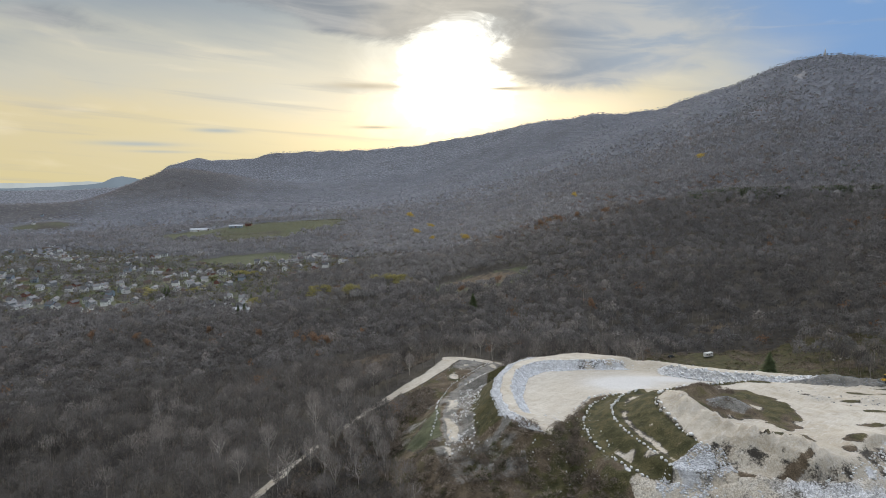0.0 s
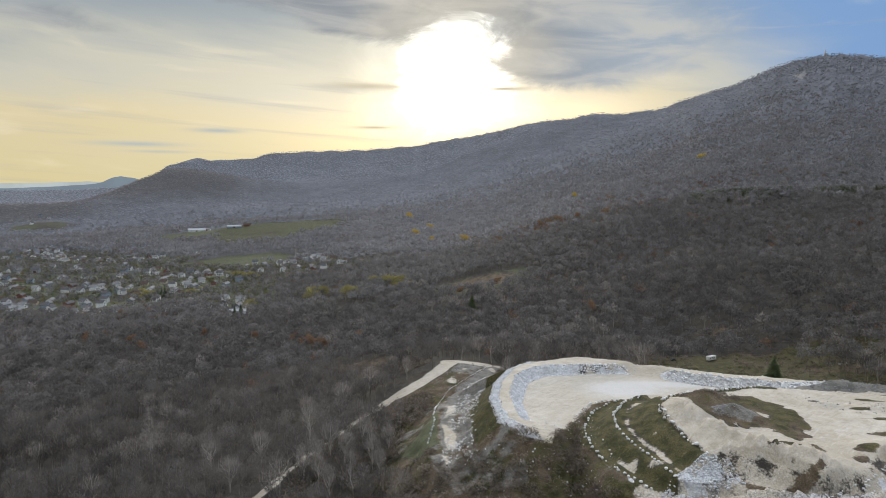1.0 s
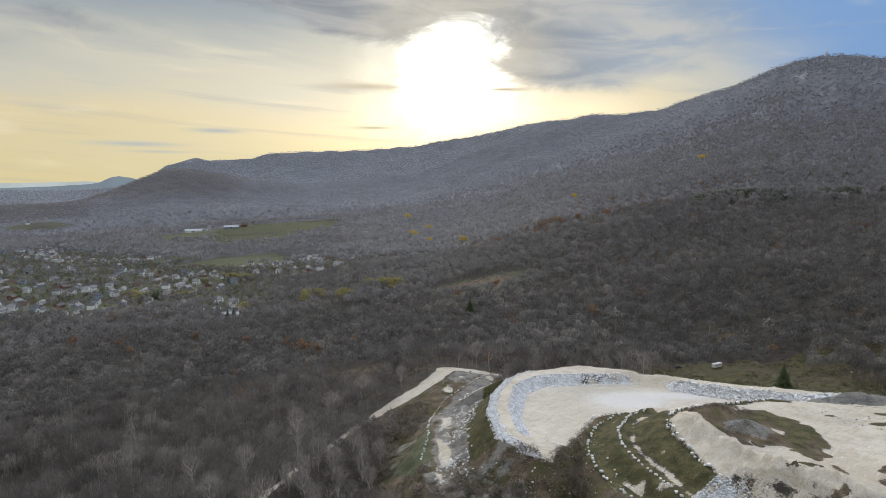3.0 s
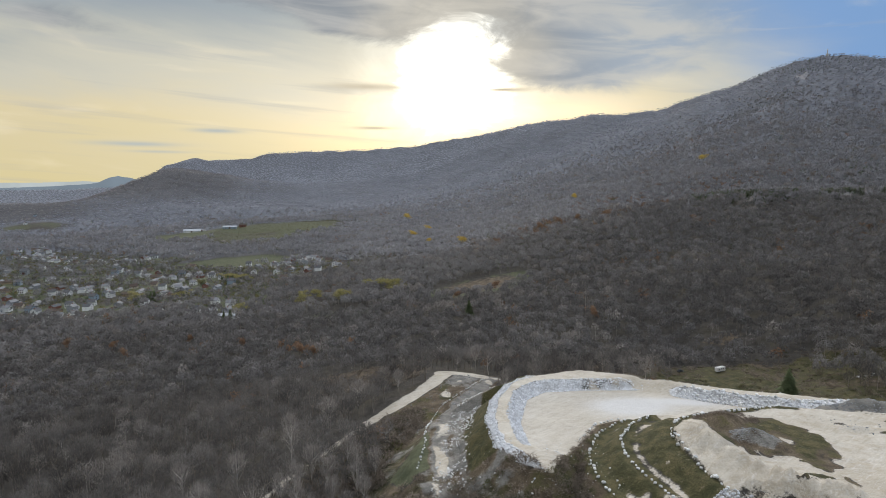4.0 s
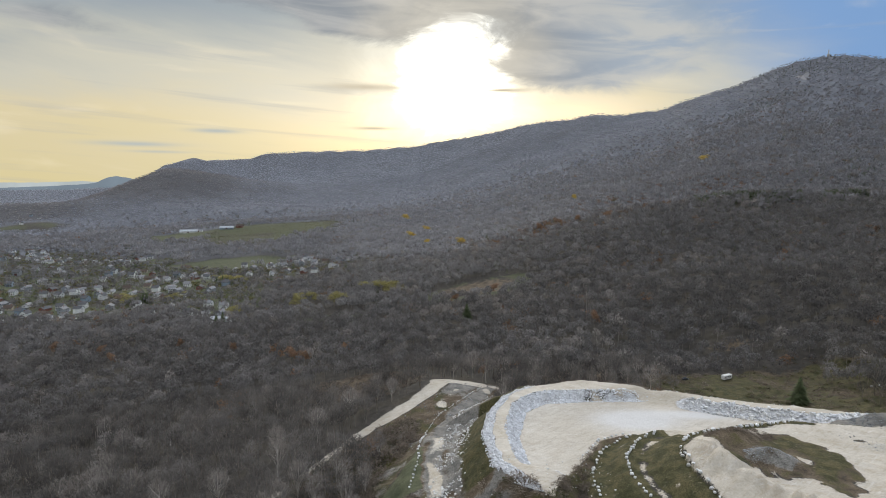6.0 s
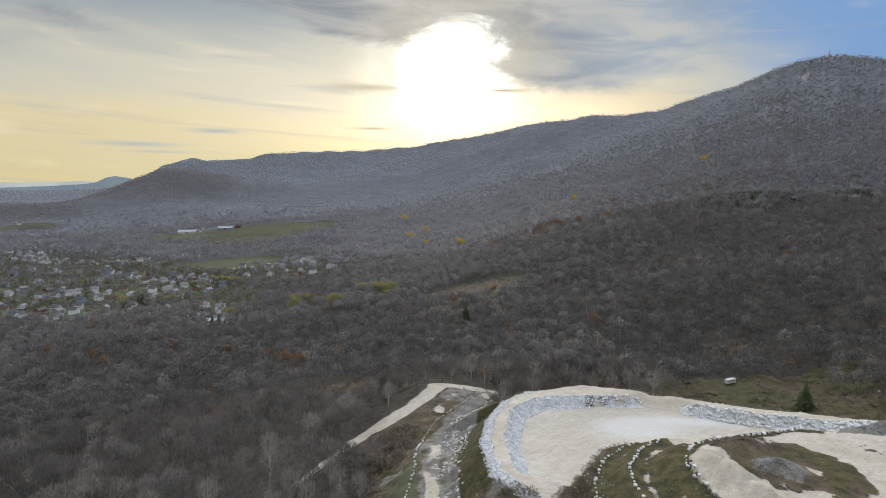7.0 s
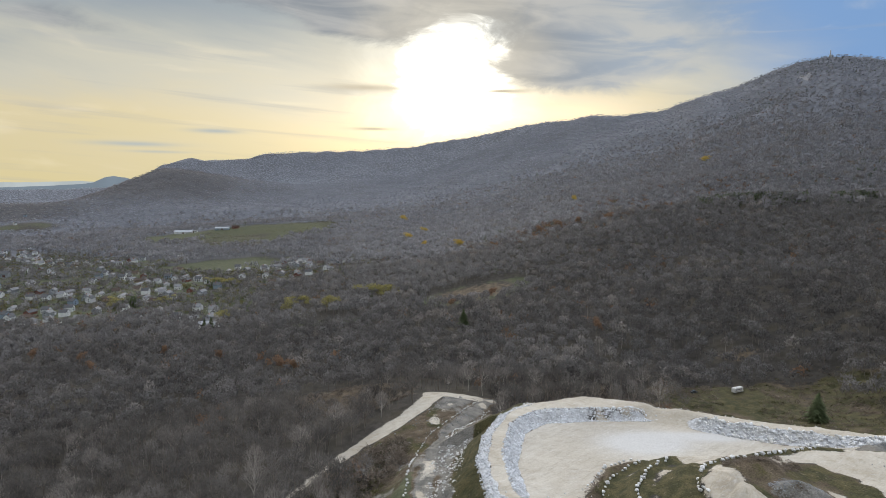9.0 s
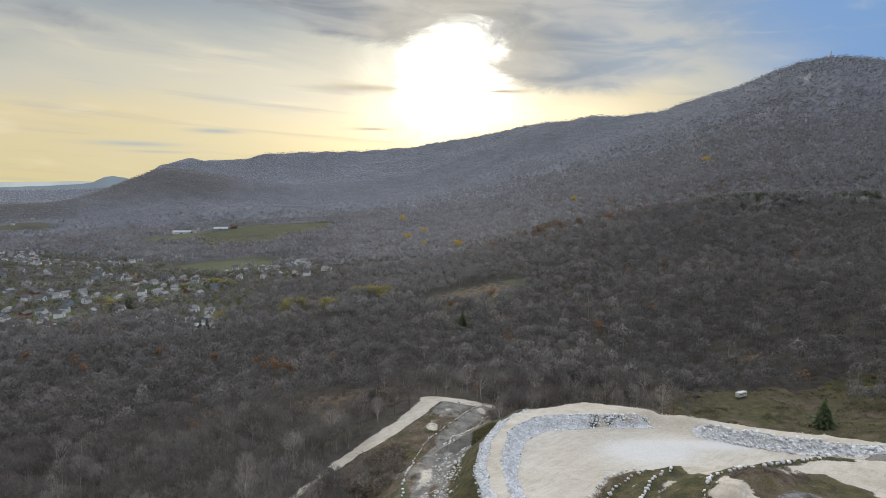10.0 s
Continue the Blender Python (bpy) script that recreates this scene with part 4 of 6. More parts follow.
PIT_WEST = [(47, 231), (36, 236), (35, 261), (41, 287), (51, 297), (68, 299), (94, 300), (107, 291)]
x, y, s = band(PIT_WEST[1:], -5.6, 0.2, 2800, 0.35, 1.2)
ok = RNG.random(len(x)) < smooth(x, 98, 88)
x, y, s = x[ok], y[ok], s[ok]
rubble("rubble_bank", x, y, s, M_BLUE_ROCK, "bank of broken bluish-white marble round the sand pit")
x, y, s = band(RIM_OUT[1:7], -0.8, 3.4, 1300, 0.3, 1.1)
rubble("rim_rubble", x, y, s, M_BLUE_ROCK, "broken bluish-white marble along the pit's outer rim")
x, y, s = band([(6, 225), (9, 260), (12, 290), (20, 315), (30, 335)], -6, 7, 2600, 0.2, 1.3, 3.5)
ok = fbm(x, y, 7, 3) + RNG.uniform(-0.3, 0.3, len(x)) > 0.05
x, y, s = x[ok], y[ok], s[ok]
rubble("slope_rubble", x, y, s, M_ROCK, "white stones strewn over the rough slope")
x, y, s = scatter_in(YARD, 500, 0.25, 1.2, 3)
rubble("yard_stones", x, y, s, M_GREY_ROCK, "grey stones strewn over the gravel yard")
x, y, s = scatter_in([(66, 184), (84, 191), (90, 188), (94, 176), (92, 160), (74, 165)], 1900, 0.25, 1.3, 2.5)
rubble("gully_rubble", x, y, s, M_BLUE_ROCK, "heaped white rubble below the terraces")
x, y, s = scatter_in([(112, 172), (126, 178), (142, 189), (160, 194), (170, 180), (130, 162), (100, 160)], 1500, 0.25, 1.3, 3.0)
rubble("face_rubble", x, y, s, M_ROCK, "grey and white stones on the sand bank's face")
x, y, s = band(GREY_HEAP, -5, 5, 1700, 0.25, 0.8)
rubble("grey_gravel_heap", x, y, s, M_GREY_ROCK, "heap of crushed grey stone beside the haul road")
x, y, s = scatter_in([(100, 226), (107, 229), (115, 226), (115, 217), (107, 214), (100, 217)], 700, 0.15, 0.7, 3)
rubble("earth_heap_stones", x, y, s, M_GREY_ROCK, "dark grey gravel on the face of the earth heap")
x, y, s = scatter_in([(140, 246), (175, 240), (180, 226), (150, 228)], 160, 0.2, 0.9, 3)
rubble("platform_stones", x, y, s, M_GREY_ROCK, "grey stones strewn over the sand platform")
x, y, s = band(RIM_OUT[6:], -1.2, 0.4, 260, 0.3, 0.9)
rubble("berm_stones", x, y, s, M_ROCK, "small pale stones along the outer berm")
x, y, s = scatter_in([(30, 240), (60, 250), (62, 200), (40, 190), (10, 205), (8, 230)], 220, 0.25, 1.2, 3)
rubble("bush_slope_stones", x, y, s, M_ROCK, "pale stones scattered over the scrubby slope")

# the long bank of big blocks on the pit's far side
wall_core = new("rock_bank")
wall_core.location = (107, 295, ground_z(107, 295))
tagged(wall_core, "long bank of big bluish-white marble blocks", "rock bank")
BLOCKS = [rock_mesh(i, M_ROCK if i % 3 else M_BLUE_ROCK) for i in range(8)]
bank_line = [(108, 291.5), (136, 276.5), (158, 269.5), (170, 267)]
x, y, s = band(bank_line, -4.6, 0.7, 300, 0.9, 2.3, 1.5)
s = s * (0.5 + 0.5 * smooth(x, 106, 117))
for px, py, ps in zip(x, y, s):
    ob = new("rock", BLOCKS[RNG.integers(8)])
    ob.parent = wall_core
    ob.matrix_basis = Matrix.Translation(-wall_core.location) @ pose(px, py, ground_z(px, py) + 0.25 * ps, RNG.uniform(-20, 20), RNG.uniform(-20, 20), RNG.uniform(0, 360)) @ Matrix.Diagonal((ps, ps, ps, 1))
x, y, s = band(bank_line, -5.0, 0.9, 700, 0.35, 0.9)
fill = rubble("small_rock", x, y, s, M_ROCK, "smaller broken blocks")
del fill["category"]
fill.parent = wall_core
fill.matrix_basis = Matrix.Translation(-wall_core.location)


# ---------------------------------------------------------------- trees


def sliver(p0, p1, w, rng):
    """A thin triangle from p0 (w wide) to the point p1, turned at random."""
    d = p1 - p0
    side = np.cross(d, rng.normal(size=3))
    side /= np.linalg.norm(side) + 1e-9
    return np.stack([p0 - side * w / 2, p0 + side * w / 2, p1])


def prism(p0, p1, w0, w1):
    """A three-sided tapered stick: six triangles."""
    d = p1 - p0
    a = np.cross(d, (0.3, 0.8, 0.1))
    a /= np.linalg.norm(a) + 1e-9
    b = np.cross(d, a)
    b /= np.linalg.norm(b) + 1e-9
    r0 = [p0 + w0 / 2 * (a * math.cos(t) + b * math.sin(t)) for t in (0, 2.094, 4.189)]
    r1 = [p1 + w1 / 2 * (a * math.cos(t) + b * math.sin(t)) for t in (0, 2.094, 4.189)]
    out = []
    for i in range(3):
        j = (i + 1) % 3
        out += [np.stack([r0[i], r0[j], r1[j]]), np.stack([r0[i], r1[j], r1[i]])]
    return out


def bare_tree(seed, twigs, w_twig, w_trunk, limbs, crown_r=0.27, base=0.30, length=0.16):
    """Wood and twig triangles of a bare tree one unit tall."""
    rng = np.random.default_rng(seed)
    wood, fine = [], []
    top = np.array([rng.normal(0, 0.03), rng.normal(0, 0.03), 0.92])
    fork = np.array([rng.normal(0, 0.015), rng.normal(0, 0.015), 0.45])
    wood += prism(np.zeros(3), fork, w_trunk, w_trunk * 0.7) + prism(fork, top, w_trunk * 0.7, w_trunk * 0.15)
    for i in range(limbs):
        a = i * 2.4 + rng.uniform(-0.4, 0.4)
        h0 = rng.uniform(base, 0.62)
        r, h1 = crown_r * rng.uniform(0.55, 1.0), rng.uniform(0.62, 0.98)
        p0, p1 = fork * (h0 / 0.45) if h0 < 0.45 else fork + (top - fork) * (h0 - 0.45) / 0.47, np.array([r * math.cos(a), r * math.sin(a), h1])
        m = p0 * 0.5 + p1 * 0.5 + np.array([math.cos(a), math.sin(a), -0.3]) * 0.03
        wood += prism(p0, m, w_trunk * 0.42, w_trunk * 0.28)
        wood.append(sliver(m, p1, w_trunk * 0.3, rng))
    lobes = rng.normal(size=(5, 3))
    lobes /= np.linalg.norm(lobes, axis=1)[:, None]
    mid = np.array([top[0], top[1], 0.64])
    for i in range(twigs):
        d = rng.normal(size=3)
        d[2] = abs(d[2]) * 1.2 - 0.45
        d /= np.linalg.norm(d)
        r = 0.80 + 0.28 * max(0.0, float((lobes @ d).max())) ** 2
        size = np.array([crown_r * (1.0 if d[2] > 0 else 0.8), crown_r * (1.0 if d[2] > 0 else 0.8), 0.36])
        if i % 3:
            # fine spray lying over the crown's outside
            s = mid + d * size * r * rng.uniform(0.72, 1.0)
            along_d = rng.normal(size=3) * 0.75 + np.array([d[0] * 0.8, d[1] * 0.8, 1.35])
            along_d -= d * (along_d @ d) * 0.45
            along_d /= np.linalg.norm(along_d)
            side = np.cross(along_d, d + rng.normal(0, 0.35, 3))
            side /= np.linalg.norm(side) + 1e-9
            e = s + along_d * length * 0.55 * rng.uniform(0.6, 1.3)
            fine.append(np.stack([s - side * w_twig / 2, s + side * w_twig / 2, e]))
        else:
            t0 = rng.uniform(0.30, 0.75)
            s, e = mid + d * size * r * t0, mid + (d + rng.normal(0, 0.16, 3)) * size * r * min(1.1, t0 + length * rng.uniform(1.0, 2.2))
            fine.append(sliver(s, e, w_twig, rng))
    return np.array(wood), np.array(fine)


def spray_tree(seed, sprays, size, crown_r=0.30, w_trunk=0.03):
    """A bare tree seen from afar, one unit tall: a stem, and small sprays of twigs set round an uneven crown."""
    rng = np.random.default_rng(seed)
    lean = rng.normal(0, 0.02, 2)
    wood = [sliver(np.zeros(3), np.array([lean[0], lean[1], 0.85]), w_trunk, rng)]
    lobes = rng.normal(size=(6, 3)) * (1, 1, 0.6)
    lobes /= np.linalg.norm(lobes, axis=1)[:, None]
    mid = np.array([lean[0], lean[1], 0.60])
    fine = []
    for i in range(sprays):
        d = rng.normal(size=3)
        d[2] = abs(d[2]) * 1.1 - 0.30
        d /= np.linalg.norm(d)
        bulge = 0.72 + 0.34 * max(0.0, float((lobes @ d).max())) ** 3
        p = mid + d * np.array([crown_r, crown_r, 0.37]) * bulge * rng.uniform(0.70, 1.04)
        n = d + rng.normal(0, 0.55, 3)
        up = np.array([d[0] * 0.5, d[1] * 0.5, 1.0]) + rng.normal(0, 0.35, 3)
        side = np.cross(up, n)
        side /= np.linalg.norm(side) + 1e-9
        up = np.cross(n, side)
        up /= np.linalg.norm(up) + 1e-9
        w = size * rng.uniform(0.6, 1.25)
        fine.append(np.stack([p - side * w * 0.5, p + side * w * 0.5, p + up * w * rng.uniform(1.3, 2.5)]))
    return np.array(wood), np.array(fine)


def leafy_tree(seed, leaves, size, crown_r=0.32, lo=0.3, hi=1.0):
    """Trunk and leaf-clump triangles of a tree with foliage, one unit tall, with an uneven crown."""
    rng = np.random.default_rng(seed)
    wood = np.array(prism(np.zeros(3), np.array([0, 0, 0.6]), 0.04, 0.02))
    hubs = [np.array([rng.normal(0, crown_r * 0.5), rng.normal(0, crown_r * 0.5), rng.uniform(lo + 0.12, hi - 0.14)]) for _ in range(9)]
    out = []
    for i in range(leaves):
        d = rng.normal(size=3)
        d[2] = abs(d[2]) * 1.2 - 0.4
        d /= np.linalg.norm(d)
        p = hubs[rng.integers(9)] + d * (crown_r * 0.55, crown_r * 0.55, 0.15) * rng.uniform(0.6, 1.1)
        a = np.cross(d + rng.normal(0, 0.45, 3), rng.normal(size=3))
        a /= np.linalg.norm(a) + 1e-9
        b = np.cross(d, a)
        w = size * rng.uniform(0.8, 1.7)
        out.append(np.stack([p - a * w - b * w * 0.6, p + a * w - b * w * 0.6, p + b * w]))
    return wood, np.array(out)


def conifer_tree(seed, tiers, per, w):
    rng = np.random.default_rng(seed)
    wood = np.array(prism(np.zeros(3), np.array([0, 0, 0.95]), 0.03, 0.006))
    out = []
    for i in range(tiers):
        h = 0.10 + 0.88 * i / tiers
        r = 0.29 * (1 - h) ** 0.8 + 0.01
        for k in range(per):
            a = rng.uniform(0, 6.28)
            rr = r * rng.uniform(0.6, 1.15)
            p0, p1 = np.array([0, 0, h + rng.uniform(0, 0.03)]), np.array([rr * math.cos(a), rr * math.sin(a), h - 0.05 + rng.uniform(-0.03, 0.02)])
            side = np.array([-math.sin(a), math.cos(a), rng.uniform(-0.5, 0.5)]) * w * (1.2 - h)
            m = p0 * 0.45 + p1 * 0.55
            out += [np.stack([p0, m + side, p1]), np.stack([p0, p1, m - side])]
    return wood, np.array(out)


def haze_tone(x, y):
    """Sun haze put into the tree tone: paler towards the sun, darker on the eastern slope."""
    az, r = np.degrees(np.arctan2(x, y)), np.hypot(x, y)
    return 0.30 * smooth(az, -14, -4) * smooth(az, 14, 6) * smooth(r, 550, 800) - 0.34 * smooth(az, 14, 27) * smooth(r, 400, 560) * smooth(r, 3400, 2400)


def grove(name, templates, x, y, tall, mats, label, wide=1.0, kind="stuff", category="woodland"):
    """Trees standing at x, y joined into one mesh: a template each, turned and scaled. All the wood takes the first material."""
    z = height(x, y)
    pick = RNG.integers(0, len(templates), len(x))
    turn = RNG.uniform(0, 6.283, len(x))
    broad = wide * RNG.uniform(0.85, 1.25, len(x))
    V, I, T = [], [], []
    # random tone and drifts, plus the sun's haze as a paler tone
    tone = np.clip(RNG.normal(0.38, 0.24, len(x)) + 0.30 * fbm(x, y, 55, 3) + haze_tone(x, y), 0, 1)
    for k, (wood, fine) in enumerate(templates):
        sel = np.where(pick == k)[0]
        if not len(sel):
            continue
        for tri, mi in ((wood, 0), (fine, 1)):
            if not len(tri):
                continue
            p = tri.reshape(-1, 3)
            c, s = np.cos(turn[sel])[:, None], np.sin(turn[sel])[:, None]
            t, b = tall[sel][:, None], (tall[sel] * broad[sel])[:, None]
            vx = x[sel][:, None] + (p[None, :, 0] * c - p[None, :, 1] * s) * b
            vy = y[sel][:, None] + (p[None, :, 0] * s + p[None, :, 1] * c) * b
            vz = z[sel][:, None] + p[None, :, 2] * t - 0.3
            V.append(np.stack([vx, vy, vz], -1).reshape(-1, 3))
            I.append(np.full(len(sel) * len(tri), mi))
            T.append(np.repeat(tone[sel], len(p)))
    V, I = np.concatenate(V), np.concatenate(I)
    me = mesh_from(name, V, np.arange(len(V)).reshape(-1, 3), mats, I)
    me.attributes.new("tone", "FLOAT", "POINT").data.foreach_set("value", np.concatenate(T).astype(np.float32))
    return tagged(new(name, me), label, category, kind=kind)


def lone_tree(name, template, mats, label, tone=0.6, category="tree"):
    """A tree as a thing of its own: trunk and crown."""
    root = new(name)
    tagged(root, label, category)
    for nm, tri, m in (("trunk", template[0], mats[0]), ("crown", template[1], mats[1])):
        me = mesh_from(nm, tri.reshape(-1, 3), np.arange(tri.size // 3).reshape(-1, 3), m)
        me.attributes.new("tone", "FLOAT", "POINT").data.foreach_set("value", np.full(tri.size // 3, tone, np.float32))
        ob = new(nm, me)
        ob.parent = root
    return root


def stand(tree, x, y, tall, wide=1.0, turn=0.0):
    tree.matrix_basis = pose(x, y, ground_z(x, y) - 0.3, 0, 0, turn)
    for o in tree.children:
        o.scale = (tall * wide, tall * wide, tall)
    return tree


def wooded(x, y):
    """How much wood may grow at each place: 0 in the open, 1 in the forest; none where it hides a single tree from the
    camera.
    """
    w = 1 - field_weight(x, y)
    w = np.where(within(x, y, VILLAGE), w * 0.04, w)
    w = w * smooth(line_dist(x, y, ROAD), np.where(y < 300, 1.4, 2.4), np.where(y < 300, 2.4, 7.5))
    q = in_quarry_box(x, y)
    if q.any():
        z, k = quarry_levels(x[q], y[q])
        w[q] = w[q] * ~(k["in_r"] | k["in_c"])
        d = np.minimum(k["dr"], k["dc"])
        yq, xq = y[q], x[q]
        keep = np.where(yq > 300, d > 9, d > 44)
        keep = np.where((xq > 25) & (yq < 215), d > 60, keep)
        keep = np.where((xq < 46) & (yq > 280) & (yq < 345), d > 44, keep) & ~within(xq, yq, YARD)
        keep = keep & (line_dist(xq, yq, BENCH) > 9) & (line_dist(xq, yq, HAUL) > 9)
        w[q] = w[q] * keep
    w = w * ~within(x, y, [(112, 300), (118, 372), (150, 388), (175, 402), (198, 396), (208, 352), (222, 312), (300, 288), (300, 240), (200, 262)])
    for hx, hy, hr in HOUSE_SPOTS:
        w = w * (np.hypot(x - hx, y - hy) > hr)
    # keep the camera's line of sight to each single tree open
    for tx, ty, th, tw in SINGLE_TREES:
        behind, aside = ty - y, np.abs(x - tx - (tx / ty) * (y - ty))
        w = w * ~((np.hypot(x - tx, y - ty) < 4.5) | ((behind > 0) & (behind < 26 + 0.012 * ty) & (aside < 4.0 * tw)))
    for tx, ty, th, tw in (p for row in PALE_TREES for p in row):
        w = w * ~((np.hypot(x - tx, y - ty) < 2.5) | ((ty - y > 0) & (ty - y < 9) & (np.abs(x - tx) < 2.5)))
    return w


def sow(r0, r1, spacing, spread=41.0):
    """Jittered, even planting of a sector of the land."""
    rs, az = [], []
    for k in range(int((r1 - r0) / spacing)):
        d = r0 + (k + 0.5) * spacing
        m = int(math.radians(2 * spread) * d / spacing)
        az.append((np.arange(m) + 0.5 + RNG.uniform(-0.48, 0.48, m)) / m * 2 * spread - spread)
        rs.append(d + RNG.uniform(-0.55, 0.55, m) * spacing)
    r, a = np.concatenate(rs), np.radians(np.concatenate(az))
    return r * np.sin(a), r * np.cos(a)


def thin(x, y):
    keep = RNG.random(len(x)) < wooded(x, y)
    return x[keep], y[keep]


NEAR_T = [bare_tree(s, 210, 0.0150, 0.026, 9, length=0.24, crown_r=0.30) for s in range(7)]
MID_T = [spray_tree(40 + s, 112, 0.060, w_trunk=0.026) for s in range(7)]
HILL_T = [spray_tree(60 + s, 62, 0.083, w_trunk=0.030) for s in range(6)]
FAR_T = [spray_tree(80 + s, 20, 0.150, w_trunk=0.036) for s in range(6)]
PEAK_T = [spray_tree(120 + s, 8, 0.22, w_trunk=0.05) for s in range(4)]


def heights(n, lo, hi):
    return RNG.uniform(lo, hi, n)


def kinds(x, y):
    """0 bare, 1 pale, 2 russet, 3 conifer, 4 gold, by drifts."""
    k = np.zeros(len(x), int)
    u = RNG.random(len(x))
    d1, d2 = fbm(x + 900, y, 70, 3), fbm(x, y + 1700, 110, 3)
    k[(u < 0.05 + 0.25 * (d1 > 0.42))] = 1
    k[u < 0.26 * bump_at(x, y, 75, 430, 120, 60)] = 1
    k[u < 0.42 * np.maximum(bump_at(x, y, 150, 705, 55, 32), bump_at(x, y, 45, 600, 80, 22))] = 1
    k[(u > 0.988 - 0.10 * (d2 > 0.30))] = 2
    k[(u > 0.975) & (u < 0.985)] = 3
    k[(k == 3) & (np.hypot(x, y) < 650)] = 0
    k[(u > 0.50) & (u < 0.64) & (fbm(x - 500, y + 300, 170, 3) > 0.26) & (np.hypot(x, y) > 1000)] = 3
    rust = np.maximum.reduce([bump_at(x, y, 150, 950, 100, 60), bump_at(x, y, 280, 960, 110, 60), 0.6 * bump_at(x, y, 480, 1180, 200, 90), 0.5 * bump_at(x, y, 330, 1250, 120, 90)])
    k[u > 1 - 0.55 * rust] = 2
    return k


def plant(tag, x, y, templates, lo, hi, bare_mats, leafy, conif, wide=1.0):
    x, y = thin(x, y)
    k = kinds(x, y)
    h = heights(len(x), lo, hi) * (1 + 0.18 * fbm(x, y, 45, 2))
    spots = [("bare_" + tag, 0, templates, bare_mats, "grey-brown bare broadleaf woodland in late autumn"),
             ("pale_" + tag, 1, templates, (M_PALE, M_PALE_TWIG), "pale grey bare trees standing in the woodland"),
             ("russet_" + tag, 2, leafy, (M_TRUNK, M_RUSSET), "russet-leaved oaks scattered through the woodland"),
             ("conifer_" + tag, 3, conif, (M_TRUNK, M_CONIFER), "dark green conifers scattered through the woodland")]
    for nm, c, t, m, lab in spots:
        s = k == c
        if s.any():
            grove(nm, t, x[s], y[s], h[s] * (0.8 if c == 2 else 1), m, lab, wide)


LEAFY_N = [leafy_tree(s, 130, 0.030) for s in range(4)]
LEAFY_F = [leafy_tree(20 + s, 34, 0.065) for s in range(4)]
CONIF_N = [conifer_tree(s, 14, 8, 0.05) for s in range(3)]
CONIF_F = [conifer_tree(20 + s, 6, 4, 0.09) for s in range(3)]

x, y = sow(185, 420, 6.3)
own = within(x, y, NEAR_STRETCH)
own_x, own_y = thin(x[own], y[own])
x, y = x[~own], y[~own]
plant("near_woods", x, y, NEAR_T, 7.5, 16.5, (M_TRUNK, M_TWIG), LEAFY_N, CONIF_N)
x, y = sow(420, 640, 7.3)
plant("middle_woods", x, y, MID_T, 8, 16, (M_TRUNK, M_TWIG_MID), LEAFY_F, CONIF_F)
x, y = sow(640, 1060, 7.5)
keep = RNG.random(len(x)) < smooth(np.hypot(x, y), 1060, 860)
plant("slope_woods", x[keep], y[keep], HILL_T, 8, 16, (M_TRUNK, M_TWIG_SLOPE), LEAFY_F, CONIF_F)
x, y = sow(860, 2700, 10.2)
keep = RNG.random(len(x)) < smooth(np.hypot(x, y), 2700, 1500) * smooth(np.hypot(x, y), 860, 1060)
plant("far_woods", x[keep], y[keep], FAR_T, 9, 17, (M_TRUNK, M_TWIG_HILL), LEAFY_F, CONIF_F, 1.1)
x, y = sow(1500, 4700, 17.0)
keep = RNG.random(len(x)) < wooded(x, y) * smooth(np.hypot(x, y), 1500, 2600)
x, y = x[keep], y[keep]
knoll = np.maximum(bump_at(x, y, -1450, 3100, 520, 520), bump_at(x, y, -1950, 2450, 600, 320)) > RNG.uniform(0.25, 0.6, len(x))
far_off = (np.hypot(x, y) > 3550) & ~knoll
for nm, sel, mat, lab in (("mountain_woods", ~far_off & ~knoll, M_TWIG_FAR, "bare woodland covering the mountain"), ("knoll_woods", knoll, M_TWIG_KNOLL, "brown bare woodland on the round knoll"), ("ridge_woods", far_off, M_TWIG_RIDGE, "bare woodland on the far ridge, coloured blue for haze")):
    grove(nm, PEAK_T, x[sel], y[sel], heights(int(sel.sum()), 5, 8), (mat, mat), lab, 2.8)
# spruce on the summit and in dark patches below it
x, y = sow(1800, 3050, 13, 38)
dark = smooth(height(x, y), 470, 560) * 0.75 + 1.3 * (bump_at(x, y, 1050, 2080, 110, 90) > 0.4) + 0.8 * (bump_at(x, y, 1330, 2250, 90, 60) > 0.5)
keep = (RNG.random(len(x)) < dark) & (x > 300)
grove("summit_spruces", CONIF_F, x[keep], y[keep], heights(int(keep.sum()), 5, 9), (M_TRUNK, M_CONIFER), "dark spruces on the mountain top", 1.5)

# trees among the houses: small, broad, still partly in leaf
def in_village(n, spread_poly):
    xs0, ys0 = [p[0] for p in spread_poly], [p[1] for p in spread_poly]
    x, y = RNG.uniform(min(xs0), max(xs0), n), RNG.uniform(min(ys0), max(ys0), n)
    ok = within(x, y, spread_poly) & (field_weight(x, y) < 0.3)
    for hx, hy, hr in HOUSE_SPOTS:
        ok &= ~((np.hypot(x - hx, y - hy) < 8) | ((np.abs(x - hx - (hx / hy) * (y - hy)) < 8) & (y < hy) & (y > hy - 28)))
    for street in STREETS:
        ok &= line_dist(x, y, street) > 5
    return x[ok], y[ok]


